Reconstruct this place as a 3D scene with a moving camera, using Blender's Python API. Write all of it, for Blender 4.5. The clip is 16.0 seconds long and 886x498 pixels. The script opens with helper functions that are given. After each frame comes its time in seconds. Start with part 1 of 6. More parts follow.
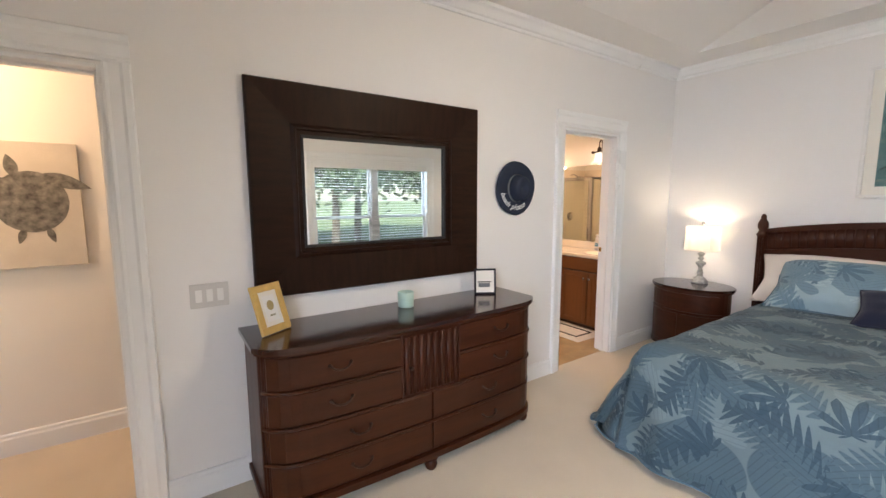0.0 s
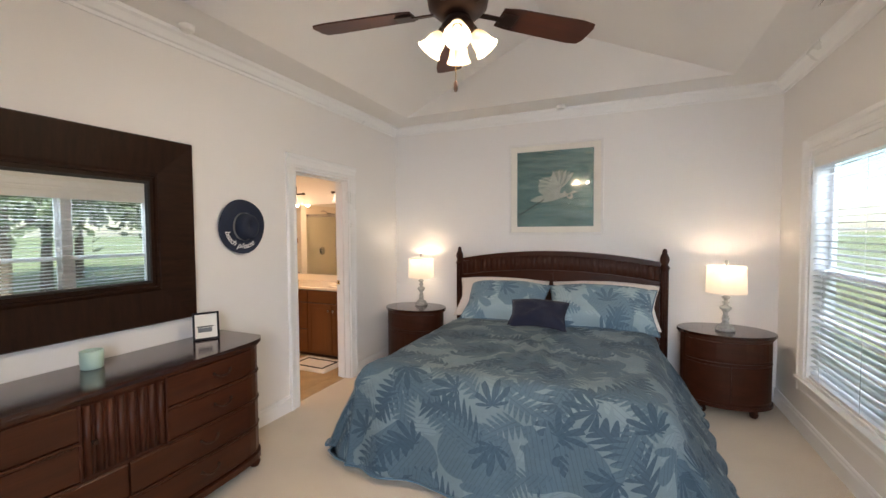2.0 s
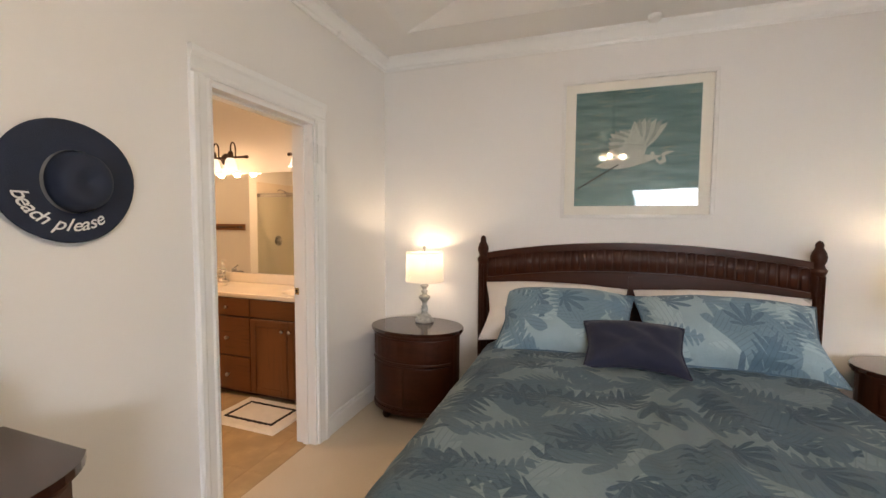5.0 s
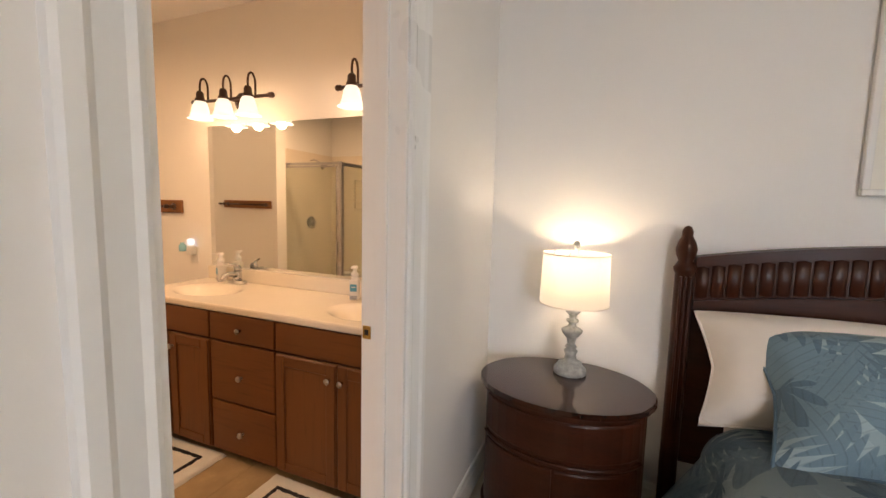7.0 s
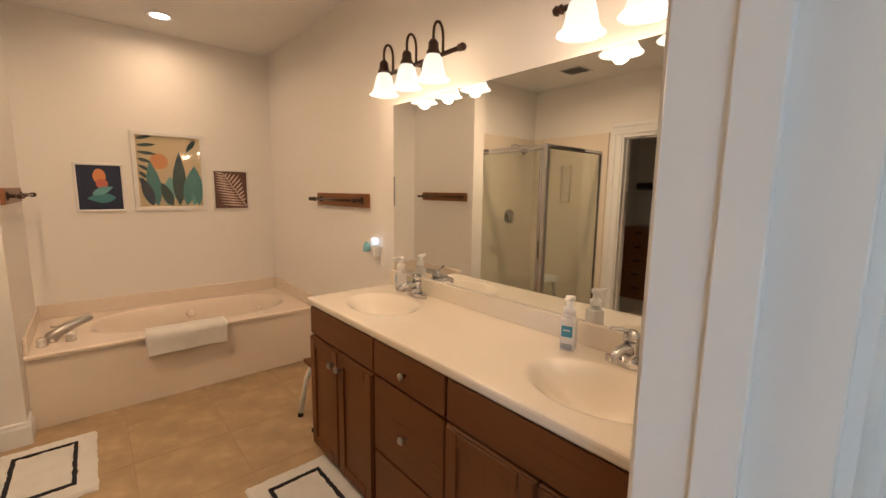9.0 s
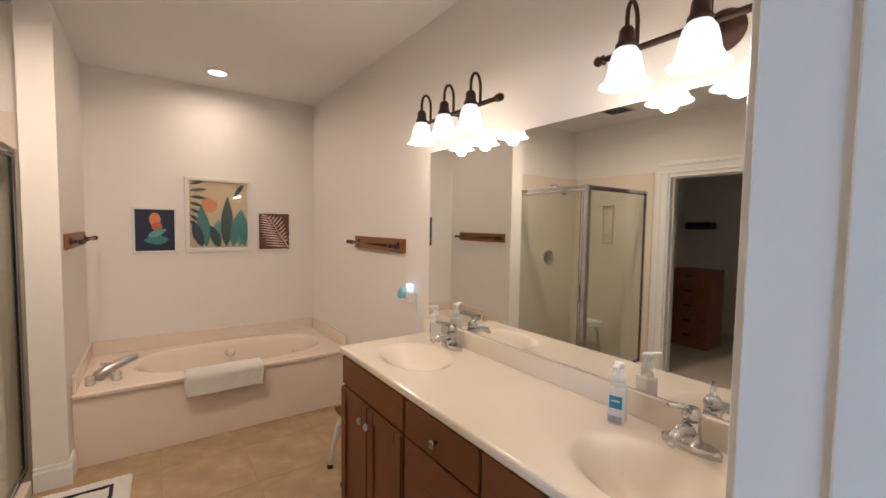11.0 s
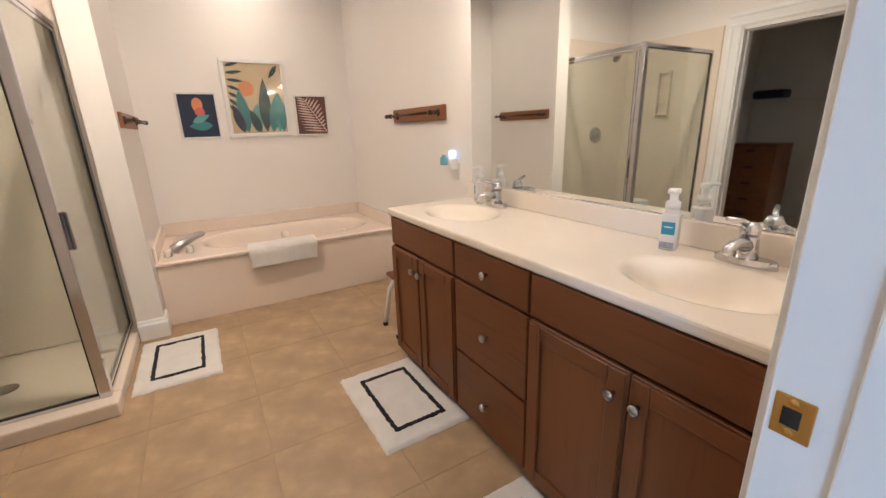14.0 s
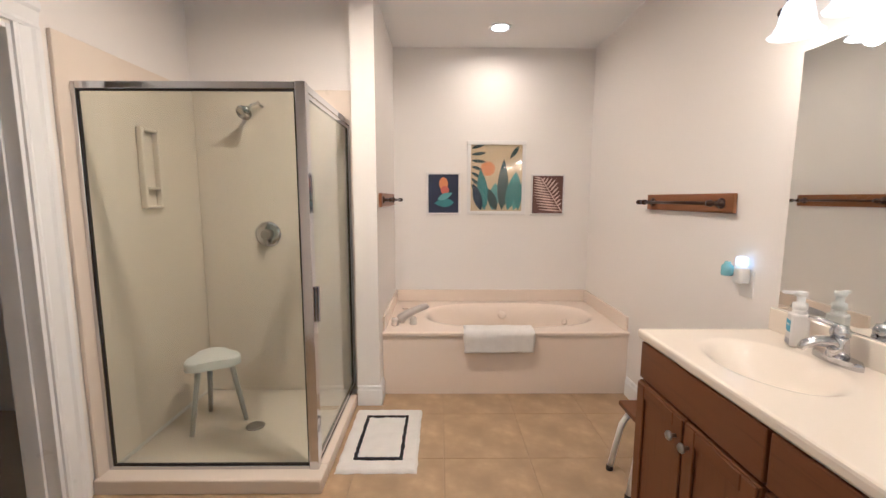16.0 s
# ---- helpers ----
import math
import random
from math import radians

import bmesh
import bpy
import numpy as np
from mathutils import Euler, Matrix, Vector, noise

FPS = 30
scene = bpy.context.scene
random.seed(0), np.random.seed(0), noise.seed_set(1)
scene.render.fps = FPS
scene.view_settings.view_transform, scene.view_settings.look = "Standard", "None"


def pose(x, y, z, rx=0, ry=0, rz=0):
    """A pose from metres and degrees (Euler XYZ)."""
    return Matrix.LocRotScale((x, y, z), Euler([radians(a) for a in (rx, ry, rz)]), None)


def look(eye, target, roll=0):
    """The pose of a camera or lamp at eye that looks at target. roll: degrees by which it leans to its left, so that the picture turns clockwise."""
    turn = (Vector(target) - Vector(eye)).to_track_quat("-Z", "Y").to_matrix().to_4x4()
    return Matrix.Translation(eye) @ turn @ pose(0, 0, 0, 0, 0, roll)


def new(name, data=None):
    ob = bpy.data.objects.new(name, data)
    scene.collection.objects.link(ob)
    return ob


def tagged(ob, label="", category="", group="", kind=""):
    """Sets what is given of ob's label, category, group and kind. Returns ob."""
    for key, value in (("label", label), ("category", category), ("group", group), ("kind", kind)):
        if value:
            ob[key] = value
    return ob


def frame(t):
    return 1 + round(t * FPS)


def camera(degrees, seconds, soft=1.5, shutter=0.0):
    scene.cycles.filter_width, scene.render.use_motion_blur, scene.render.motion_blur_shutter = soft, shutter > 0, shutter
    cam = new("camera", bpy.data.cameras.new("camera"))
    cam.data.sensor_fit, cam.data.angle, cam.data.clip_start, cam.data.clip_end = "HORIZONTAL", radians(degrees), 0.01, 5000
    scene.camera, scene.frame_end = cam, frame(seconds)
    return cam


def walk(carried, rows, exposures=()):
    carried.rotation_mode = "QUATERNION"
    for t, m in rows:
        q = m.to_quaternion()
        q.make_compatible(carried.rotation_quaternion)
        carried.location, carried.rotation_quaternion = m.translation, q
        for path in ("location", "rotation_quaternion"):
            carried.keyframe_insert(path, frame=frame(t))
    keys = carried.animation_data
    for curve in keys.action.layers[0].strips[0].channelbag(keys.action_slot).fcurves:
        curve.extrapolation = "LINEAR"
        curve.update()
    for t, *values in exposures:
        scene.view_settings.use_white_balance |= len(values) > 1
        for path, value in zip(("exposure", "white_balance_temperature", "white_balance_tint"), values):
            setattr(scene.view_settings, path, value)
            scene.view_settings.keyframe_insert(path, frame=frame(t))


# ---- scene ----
cam = camera(94.4, 16.0)
METRES, EYE, TILT, LEAN, TURN = 5.2, 1.465, 0.0, 0.0, -34.3
ROWS = [
    (0.0, 0.0, 0.0, 0.0, -0.03, -6.89, 0.21),
    (0.5, 0.0145, -0.0198, -0.0005, -8.38, -6.52, 0.01),
    (1.0, 0.0251, -0.0322, 0.0003, -17.57, -5.22, 0.0),
    (1.5, 0.0341, -0.0419, 0.0033, -25.75, -3.59, 0.08),
    (2.0, 0.0379, -0.0471, 0.0067, -31.9, -2.41, 0.32),
    (2.5, 0.0424, -0.05, 0.0074, -36.68, -1.55, 0.52),
    (3.0, 0.0518, -0.0346, 0.0037, -38.39, -2.08, 0.69),
    (3.5, 0.065, 0.0261, -0.0012, -37.91, -2.88, 1.18),
    (4.0, 0.0883, 0.0923, -0.0088, -36.97, -3.19, 0.56),
    (6.5, 0.1817, 0.4695, -0.0084, -36.54, -4.47, -1.36),
    (7.0, 0.1931, 0.5225, -0.0147, -33.3, -6.05, -1.43),
    (7.5, 0.2168, 0.5724, -0.0123, -23.36, -5.86, -1.68),
    (8.0, 0.224, 0.6144, -0.0146, -16.52, -6.43, -1.1),
    (8.5, 0.2302, 0.6544, -0.0134, -12.07, -7.93, -0.5),
    (9.0, 0.2387, 0.6796, -0.0129, -6.31, -7.93, -0.73),
    (9.5, 0.2425, 0.69, -0.0078, -2.62, -6.31, -1.09),
    (10.0, 0.2417, 0.6934, 0.0009, -1.63, -4.04, -0.87),
    (12.5, 0.2358, 0.6896, -0.0051, 0.62, -3.57, 0.78),
    (13.0, 0.232, 0.688, -0.0268, 1.91, -10.53, 1.17),
    (13.5, 0.2329, 0.6864, -0.0386, 1.8, -14.29, 1.98),
    (14.0, 0.2346, 0.6861, -0.0429, 3.8, -16.41, 1.73),
    (14.5, 0.2381, 0.6897, -0.042, 10.93, -16.14, 1.31),
    (15.0, 0.2347, 0.7014, -0.0394, 20.14, -13.83, 1.15),
    (15.5, 0.2129, 0.7323, -0.029, 26.78, -9.46, 0.04),
    (16.0, 0.1939, 0.7591, -0.0216, 33.84, -6.97, -0.1),
]
EV = 2.5
EXPOSURES = [(t, EV + e, k, g) for t, e, k, g in ((0.0, 0.47, 6150, 14), (2.0, 0.23, 6450, 15), (4.0, 0.25, 6850, 15), (6.5, 0.2, 6750, 15), (7.5, 0.1, 6450, 13), (8.5, -0.1, 5950, 8), (10.0, -0.03, 4850, 6), (12.5, 0.05, 4550, 4), (14.0, 0.38, 4450, 4), (16.0, 0.43, 4250, 4))]
walk(cam, [(t, pose(0, 0, EYE, TILT, LEAN, TURN) @ pose(METRES * x, METRES * y, METRES * z, 90 + pitch, roll, yaw)) for t, x, y, z, yaw, pitch, roll in ROWS], EXPOSURES)

# ---- plan, in metres ----
NY = 2.243      # dresser wall, bedroom face
WT = 0.147      # wall thickness
EX = 4.40       # headboard wall
SY = -1.535     # window wall
WX = -1.45      # wall behind the walker
CEIL = 2.74
BX, BY, BZ = 4.36, 6.28, 2.60   # bathroom: vanity wall, tub wall, ceiling
LX = 1.47       # bathroom, closet wall

# ---- world, sun, lamps ----
world = bpy.data.worlds.new("sky")
scene.world = world
world.use_nodes = True
wn = world.node_tree
sky = wn.nodes.new("ShaderNodeTexSky")
sky.sky_type, sky.sun_disc = "NISHITA", False
sky.sun_elevation, sky.sun_rotation = radians(47), radians(-33)
wn.links.new(sky.outputs[0], wn.nodes["Background"].inputs[0])
wn.nodes["Background"].inputs[1].default_value = 0.05
sun_data = bpy.data.lights.new("sun", "SUN")
sun_data.energy, sun_data.angle, sun_data.color = 2.0, radians(12), (1, 0.95, 0.88)
sun = new("sun", sun_data)
sun.matrix_world = look((0, 0, 0), (0.45, -0.7, -0.9))


def lamp(name, kind, place, watts, colour, size=0.05, target=None, spread=180):
    d = bpy.data.lights.new(name, kind)
    d.energy, d.color = watts, colour
    if kind == "AREA":
        d.shape, d.size, d.spread = "DISK", size, radians(spread)
    else:
        d.shadow_soft_size = size
    ob = new(name, d)
    ob.matrix_world = look(place, target) if target else pose(*place)
    return ob


# area lamp added as daylight in an unseen opening behind the walker
day = bpy.data.lights.new("assumed_daylight", "AREA")
day.shape, day.size, day.size_y, day.energy, day.color = "RECTANGLE", 1.1, 1.6, 9, (0.80, 0.90, 1.0)
day.spread = radians(100)
new("assumed_daylight", day).matrix_world = look((WX - 0.06, -0.83, 1.35), (1.4, 0.25, 0.0))
# sky light from above, outside the twin window
sky_lamp = bpy.data.lights.new("sky_daylight", "AREA")
sky_lamp.shape, sky_lamp.size, sky_lamp.size_y, sky_lamp.energy, sky_lamp.color = "RECTANGLE", 2.4, 1.0, 33, (0.76, 0.89, 1.0)
new("sky_daylight", sky_lamp).matrix_world = look((2.8, -2.45, 3.1), (2.7, 0.3, 0.2))

WARM = (1.0, 0.62, 0.30)
SOFT = (1.0, 0.78, 0.52)


# ---- materials ----
def nodes_of(m):
    m.use_nodes = True
    return m.node_tree, m.node_tree.nodes["Principled BSDF"]


def mixer(nt, fac, a, b, mode="MIX"):
    n = nt.nodes.new("ShaderNodeMix")
    n.data_type, n.blend_type = "RGBA", mode
    for sock, v in ((n.inputs[0], fac), (n.inputs[6], a), (n.inputs[7], b)):
        if hasattr(v, "is_linked"):
            nt.links.new(v, sock)
        else:
            sock.default_value = v if not isinstance(v, tuple) else (*v[:3], 1)
    return n.outputs[2]


def ramp(nt, fac, lo, hi):
    n = nt.nodes.new("ShaderNodeMapRange")
    nt.links.new(fac, n.inputs[0])
    n.inputs[1].default_value, n.inputs[2].default_value = lo, hi
    return n.outputs[0]


def noise_tex(nt, vec, scale, detail=4.0, rough=0.55):
    n = nt.nodes.new("ShaderNodeTexNoise")
    nt.links.new(vec, n.inputs["Vector"])
    n.inputs["Scale"].default_value, n.inputs["Detail"].default_value, n.inputs["Roughness"].default_value = scale, detail, rough
    return n.outputs["Fac"]


def coords(nt, scale=(1, 1, 1), kind="Object"):
    tc, mp = nt.nodes.new("ShaderNodeTexCoord"), nt.nodes.new("ShaderNodeMapping")
    nt.links.new(tc.outputs[kind], mp.inputs[0])
    mp.inputs["Scale"].default_value = scale
    return mp.outputs[0]


def bumped(nt, p, height, strength, dist=0.01):
    b = nt.nodes.new("ShaderNodeBump")
    b.inputs["Strength"].default_value, b.inputs["Distance"].default_value = strength, dist
    nt.links.new(height, b.inputs["Height"])
    nt.links.new(b.outputs[0], p.inputs["Normal"])


def surface(name, colour, rough=0.5, metal=0.0, dark=0.85, big=1.5, fine=60.0, bump=0.1, stretch=(1, 1, 1), dist=0.004, coat=0.0, sheen=0.0, rvar=0.08):
    """Colour with a coarse and a fine variation, uneven gloss and fine relief."""
    m = bpy.data.materials.new(name)
    nt, p = nodes_of(m)
    v = coords(nt, stretch)
    a, b = noise_tex(nt, v, big), noise_tex(nt, v, fine, 3)
    low = tuple(c * dark for c in colour)
    c1 = mixer(nt, ramp(nt, a, 0.3, 0.7), low, colour)
    c2 = mixer(nt, ramp(nt, b, 0.25, 0.75), tuple(c * (0.5 + dark / 2) for c in colour), c1)
    nt.links.new(mixer(nt, 0.5, c1, c2), p.inputs["Base Color"])
    r = nt.nodes.new("ShaderNodeMapRange")
    nt.links.new(a, r.inputs[0])
    r.inputs[3].default_value, r.inputs[4].default_value = max(rough - rvar, 0.02), min(rough + rvar, 1)
    nt.links.new(r.outputs[0], p.inputs["Roughness"])
    p.inputs["Metallic"].default_value = metal
    p.inputs["Coat Weight"].default_value = coat
    p.inputs["Sheen Weight"].default_value = sheen
    if bump:
        bumped(nt, p, b, bump, dist)
    return m


def wood(name, colour, axis, rough=0.35, coat=0.0, ring=18.0, dark=0.55, spec=0.22):
    """Long grain along one axis."""
    m = bpy.data.materials.new(name)
    nt, p = nodes_of(m)
    s = [ring, ring, ring]
    s["xyz".index(axis)] = ring * 0.06
    v = coords(nt, s)
    a, b = noise_tex(nt, v, 1.0, 6, 0.65), noise_tex(nt, v, 7.0, 3)
    c = mixer(nt, ramp(nt, a, 0.3, 0.7), tuple(x * dark for x in colour), colour)
    c = mixer(nt, ramp(nt, b, 0.55, 0.8), c, tuple(x * dark * 0.8 for x in colour))
    nt.links.new(c, p.inputs["Base Color"])
    r = nt.nodes.new("ShaderNodeMapRange")
    nt.links.new(a, r.inputs[0])
    r.inputs[3].default_value, r.inputs[4].default_value = rough - 0.06, rough + 0.1
    nt.links.new(r.outputs[0], p.inputs["Roughness"])
    p.inputs["Coat Weight"].default_value, p.inputs["Coat Roughness"].default_value = coat, 0.12
    p.inputs["Specular IOR Level"].default_value = spec
    bumped(nt, p, b, 0.12, 0.002)
    return m


def glass(name, tint=(1, 1, 1), rough=0.0):
    m = bpy.data.materials.new(name)
    nt, p = nodes_of(m)
    nt.nodes.remove(p)
    out = nt.nodes["Material Output"]
    tr, gl, mx, fr, pw, ad = (nt.nodes.new("ShaderNode" + k) for k in ("BsdfTransparent", "BsdfGlossy", "MixShader", "LayerWeight", "Math", "Math"))
    tr.inputs[0].default_value = (*tint, 1)
    gl.inputs["Roughness"].default_value = rough
    pw.operation, ad.operation = "POWER", "MULTIPLY_ADD"
    nt.links.new(fr.outputs["Facing"], pw.inputs[0])
    pw.inputs[1].default_value = 4.0
    nt.links.new(pw.outputs[0], ad.inputs[0])
    ad.inputs[1].default_value, ad.inputs[2].default_value = 0.7, 0.035
    nt.links.new(ad.outputs[0], mx.inputs[0])
    nt.links.new(tr.outputs[0], mx.inputs[1])
    nt.links.new(gl.outputs[0], mx.inputs[2])
    nt.links.new(mx.outputs[0], out.inputs[0])
    return m


def glow(name, colour, strength, base=(0.9, 0.88, 0.84)):
    m = bpy.data.materials.new(name)
    nt, p = nodes_of(m)
    p.inputs["Base Color"].default_value = (*base, 1)
    p.inputs["Emission Color"].default_value = (*colour, 1)
    p.inputs["Emission Strength"].default_value = strength
    p.inputs["Roughness"].default_value = 0.4
    return m


M_WALL = surface("wall_paint", (0.80, 0.79, 0.785), 0.62, dark=0.965, big=0.7, fine=220, bump=0.12, dist=0.001)
M_BWALL = surface("bath_wall_paint", (0.82, 0.795, 0.765), 0.6, dark=0.965, big=0.7, fine=220, bump=0.12, dist=0.001)
M_CEIL = surface("ceiling_paint", (0.80, 0.79, 0.78), 0.8, dark=0.96, big=0.8, fine=180, bump=0.2, dist=0.001)
M_TRIM = surface("trim_paint", (0.82, 0.83, 0.84), 0.3, dark=0.985, big=2, fine=140, bump=0.02, dist=0.001)
M_CARPET = surface("carpet", (0.62, 0.535, 0.42), 0.95, dark=0.86, big=2.6, fine=420, bump=0.7, dist=0.004, sheen=0.3)
M_MIRROR = surface("mirror_glass", (0.90, 0.93, 0.92), 0.015, 1.0, dark=0.99, bump=0, rvar=0.005)
M_CHERRY = wood("cherry_wood_long", (0.060, 0.017, 0.006), "x", 0.34, 0.04)
M_CHERRY_Y = wood("cherry_wood_cross", (0.058, 0.016, 0.007), "y", 0.34, 0.04)
M_CHERRY_Z = wood("cherry_wood_upright", (0.058, 0.016, 0.007), "z", 0.34, 0.04)
M_TOP = wood("polished_top", (0.045, 0.016, 0.010), "x", 0.14, 0.6)
M_ESPRESSO = wood("espresso_wood", (0.026, 0.010, 0.005), "x", 0.45, 0.0, 30, 0.45, 0.14)
M_ESPRESSO_Z = wood("espresso_wood_upright", (0.026, 0.010, 0.005), "z", 0.45, 0.0, 30, 0.45, 0.14)
M_MAPLE = wood("honey_maple", (0.155, 0.058, 0.019), "z", 0.4, 0.08, 9, 0.8)
M_MAPLE_Y = wood("honey_maple_cross", (0.148, 0.055, 0.018), "y", 0.4, 0.08, 9, 0.8)
# darkened maple: the shade between doors and at the toe is in the colour
M_MAPLE_SHADE = surface("cabinet_shadow_gap", (0.045, 0.017, 0.007), 0.6)
M_MARBLE = surface("cultured_marble", (0.78, 0.71, 0.61), 0.22, dark=0.965, big=3, fine=25, bump=0.02, coat=0.3)
M_TUB = surface("tub_acrylic", (0.80, 0.70, 0.60), 0.22, dark=0.96, big=2.5, fine=30, bump=0.02, coat=0.3)
M_SHOWER = surface("shower_acrylic", (0.74, 0.66, 0.56), 0.3, dark=0.96, big=2, fine=40, bump=0.03)
M_CHROME = surface("chrome", (0.62, 0.62, 0.64), 0.12, 1.0, dark=0.95, fine=120, bump=0.02, rvar=0.04)
M_NICKEL = surface("brushed_nickel", (0.48, 0.46, 0.44), 0.28, 1.0, dark=0.9, fine=150, bump=0.05)
M_BRONZE = surface("oil_rubbed_bronze", (0.075, 0.045, 0.035), 0.38, 0.8, dark=0.75, fine=90, bump=0.08)
M_BRASS = surface("brass", (0.78, 0.55, 0.18), 0.25, 1.0, dark=0.85, bump=0.04)
M_GLASS = glass("clear_glass", (0.96, 0.985, 0.97))
M_SHGLASS = glass("shower_glass", (0.90, 0.93, 0.90))
# black of real gaskets, also painted shade in vents and the strike hole
M_SEAL = surface("black_gasket_and_hole_shade", (0.012, 0.012, 0.013), 0.6)
M_WHITE = surface("white_plastic", (0.80, 0.80, 0.79), 0.35, dark=0.96, bump=0.02)
M_PLATE = surface("switch_plate", (0.60, 0.59, 0.58), 0.4, dark=0.95, bump=0.02)
M_LINEN = surface("white_linen", (0.78, 0.72, 0.67), 0.9, dark=0.9, big=5, fine=500, bump=0.3, dist=0.002, sheen=0.2)
M_NAVY = surface("navy_fabric", (0.010, 0.014, 0.040), 0.9, dark=0.7, big=9, fine=400, bump=0.5, dist=0.003, sheen=0.15)
M_STRAW = surface("navy_straw", (0.014, 0.024, 0.055), 0.75, dark=0.6, big=12, fine=300, bump=0.5, dist=0.003)
M_TERRY = surface("white_terry", (0.86, 0.84, 0.81), 0.97, dark=0.88, big=14, fine=350, bump=0.9, dist=0.006, sheen=0.3)
M_BLACK = surface("black_band", (0.016, 0.017, 0.025), 0.9, dark=0.7, fine=300, bump=0.5)
M_STONEW = surface("whitewashed_wood", (0.50, 0.51, 0.50), 0.7, dark=0.35, big=34, fine=140, bump=0.3)
M_BLIND = surface("blind_slat", (0.82, 0.83, 0.84), 0.4, dark=0.96, bump=0.03)
M_GOLDF = surface("gilt_frame", (0.70, 0.47, 0.15), 0.4, 0.3, dark=0.7, big=20, fine=90, bump=0.3)
M_PAPER = surface("paper", (0.80, 0.77, 0.71), 0.7, dark=0.95, bump=0.05)
M_BLADE = wood("walnut_blade", (0.060, 0.020, 0.012), "x", 0.4, 0.1, 22)
M_FROST = glow("lit_frosted_glass", (1.0, 0.80, 0.55), 0.9)
M_SHADE = glow("lit_lamp_shade", (1.0, 0.80, 0.56), 0.07, (0.85, 0.80, 0.72))
M_CAN = glow("lit_downlight", (1.0, 0.85, 0.66), 1.2)


# ---- mesh helpers ----
def part(name, bm, material, parent=None, label="", smooth=False, at=None):
    me = bpy.data.meshes.new(name)
    if smooth:
        for f in bm.faces:
            f.smooth = True
    bm.to_mesh(me)
    bm.free()
    me.materials.append(material)
    ob = new(name, me)
    if parent:
        ob.parent = parent
    if at:
        ob.location = at
    if label:
        ob["label"] = label
    return ob


def thing(name, loc, label, category, group=""):
    ob = new(name)
    ob.empty_display_size = 0.1
    ob.location = loc
    return tagged(ob, label, category, group)


def setting(ob, label, category):
    return tagged(ob, label, category, kind="structure")


def box(bm, x0, x1, y0, y1, z0, z1, bevel=0.0, seg=2):
    g = bmesh.ops.create_cube(bm, size=1, matrix=Matrix.Translation(((x0 + x1) / 2, (y0 + y1) / 2, (z0 + z1) / 2)) @ Matrix.Diagonal((x1 - x0, y1 - y0, z1 - z0, 1)))
    if bevel:
        es = list({e for v in g["verts"] for e in v.link_edges})
        bmesh.ops.bevel(bm, geom=es, offset=bevel, segments=seg, affect="EDGES", profile=0.5)
    return bm


def boxed(*a, **k):
    return box(bmesh.new(), *a, **k)


def lathe(profile, seg=24, centre=(0, 0, 0), bm=None, m=None):
    """Turned shape: (radius, height) pairs from the bottom up."""
    bm = bm or bmesh.new()
    m = m or Matrix.Translation(centre)
    rings = []
    for r, z in profile:
        rings.append([bm.verts.new(m @ Vector((r * math.cos(2 * math.pi * i / seg), r * math.sin(2 * math.pi * i / seg), z))) for i in range(seg)])
    for a, b in zip(rings, rings[1:]):
        for i in range(seg):
            bm.faces.new((a[i], a[(i + 1) % seg], b[(i + 1) % seg], b[i]))
    for ring, flip in ((rings[0], True), (rings[-1], False)):
        if profile[0 if flip else -1][0] > 1e-4:
            bm.faces.new(ring[::-1] if flip else ring)
    return bm


def tube(points, radius, seg=10, bm=None):
    """A round bar along a line of points; radius may be one number or one a point."""
    bm = bm or bmesh.new()
    pts = [Vector(p) for p in points]
    rad = radius if isinstance(radius, (list, tuple)) else [radius] * len(pts)
    rings, up = [], Vector((0.31, 0.22, 0.93))
    for i, p in enumerate(pts):
        d = (pts[min(i + 1, len(pts) - 1)] - pts[max(i - 1, 0)]).normalized()
        if abs(d.dot(up)) > 0.95:
            up = Vector((1, 0.1, 0.05))
        a = (up - d * up.dot(d)).normalized()
        up = a
        b = d.cross(a)
        rings.append([bm.verts.new(p + rad[i] * (math.cos(2 * math.pi * k / seg) * a + math.sin(2 * math.pi * k / seg) * b)) for k in range(seg)])
    for a, b in zip(rings, rings[1:]):
        for k in range(seg):
            bm.faces.new((a[k], a[(k + 1) % seg], b[(k + 1) % seg], b[k]))
    bm.faces.new(rings[0][::-1])
    bm.faces.new(rings[-1])
    return bm


def slab(outline, z0, z1, bevel=0.0, seg=2, bm=None):
    """A flat outline (x, y pairs, anticlockwise) raised from z0 to z1."""
    bm = bm or bmesh.new()
    lo = [bm.verts.new((x, y, z0)) for x, y in outline]
    hi = [bm.verts.new((x, y, z1)) for x, y in outline]
    n = len(lo)
    bm.faces.new(lo[::-1])
    top = bm.faces.new(hi)
    for i in range(n):
        bm.faces.new((lo[i], lo[(i + 1) % n], hi[(i + 1) % n], hi[i]))
    if bevel:
        bmesh.ops.bevel(bm, geom=list(top.edges), offset=bevel, segments=seg, affect="EDGES", profile=0.5)
    return bm


def strip(profile, start, end, out, up=(0, 0, 1)):
    """A moulding: a profile of (out, up) pairs carried from start to end."""
    bm = bmesh.new()
    o, u, s, e = Vector(out), Vector(up), Vector(start), Vector(end)
    a = [bm.verts.new(s + o * p + u * q) for p, q in profile]
    b = [bm.verts.new(e + o * p + u * q) for p, q in profile]
    n = len(a)
    for i in range(n):
        bm.faces.new((a[i], a[(i + 1) % n], b[(i + 1) % n], b[i]))
    bm.faces.new(a[::-1])
    bm.faces.new(b)
    bmesh.ops.recalc_face_normals(bm, faces=bm.faces)
    return bm


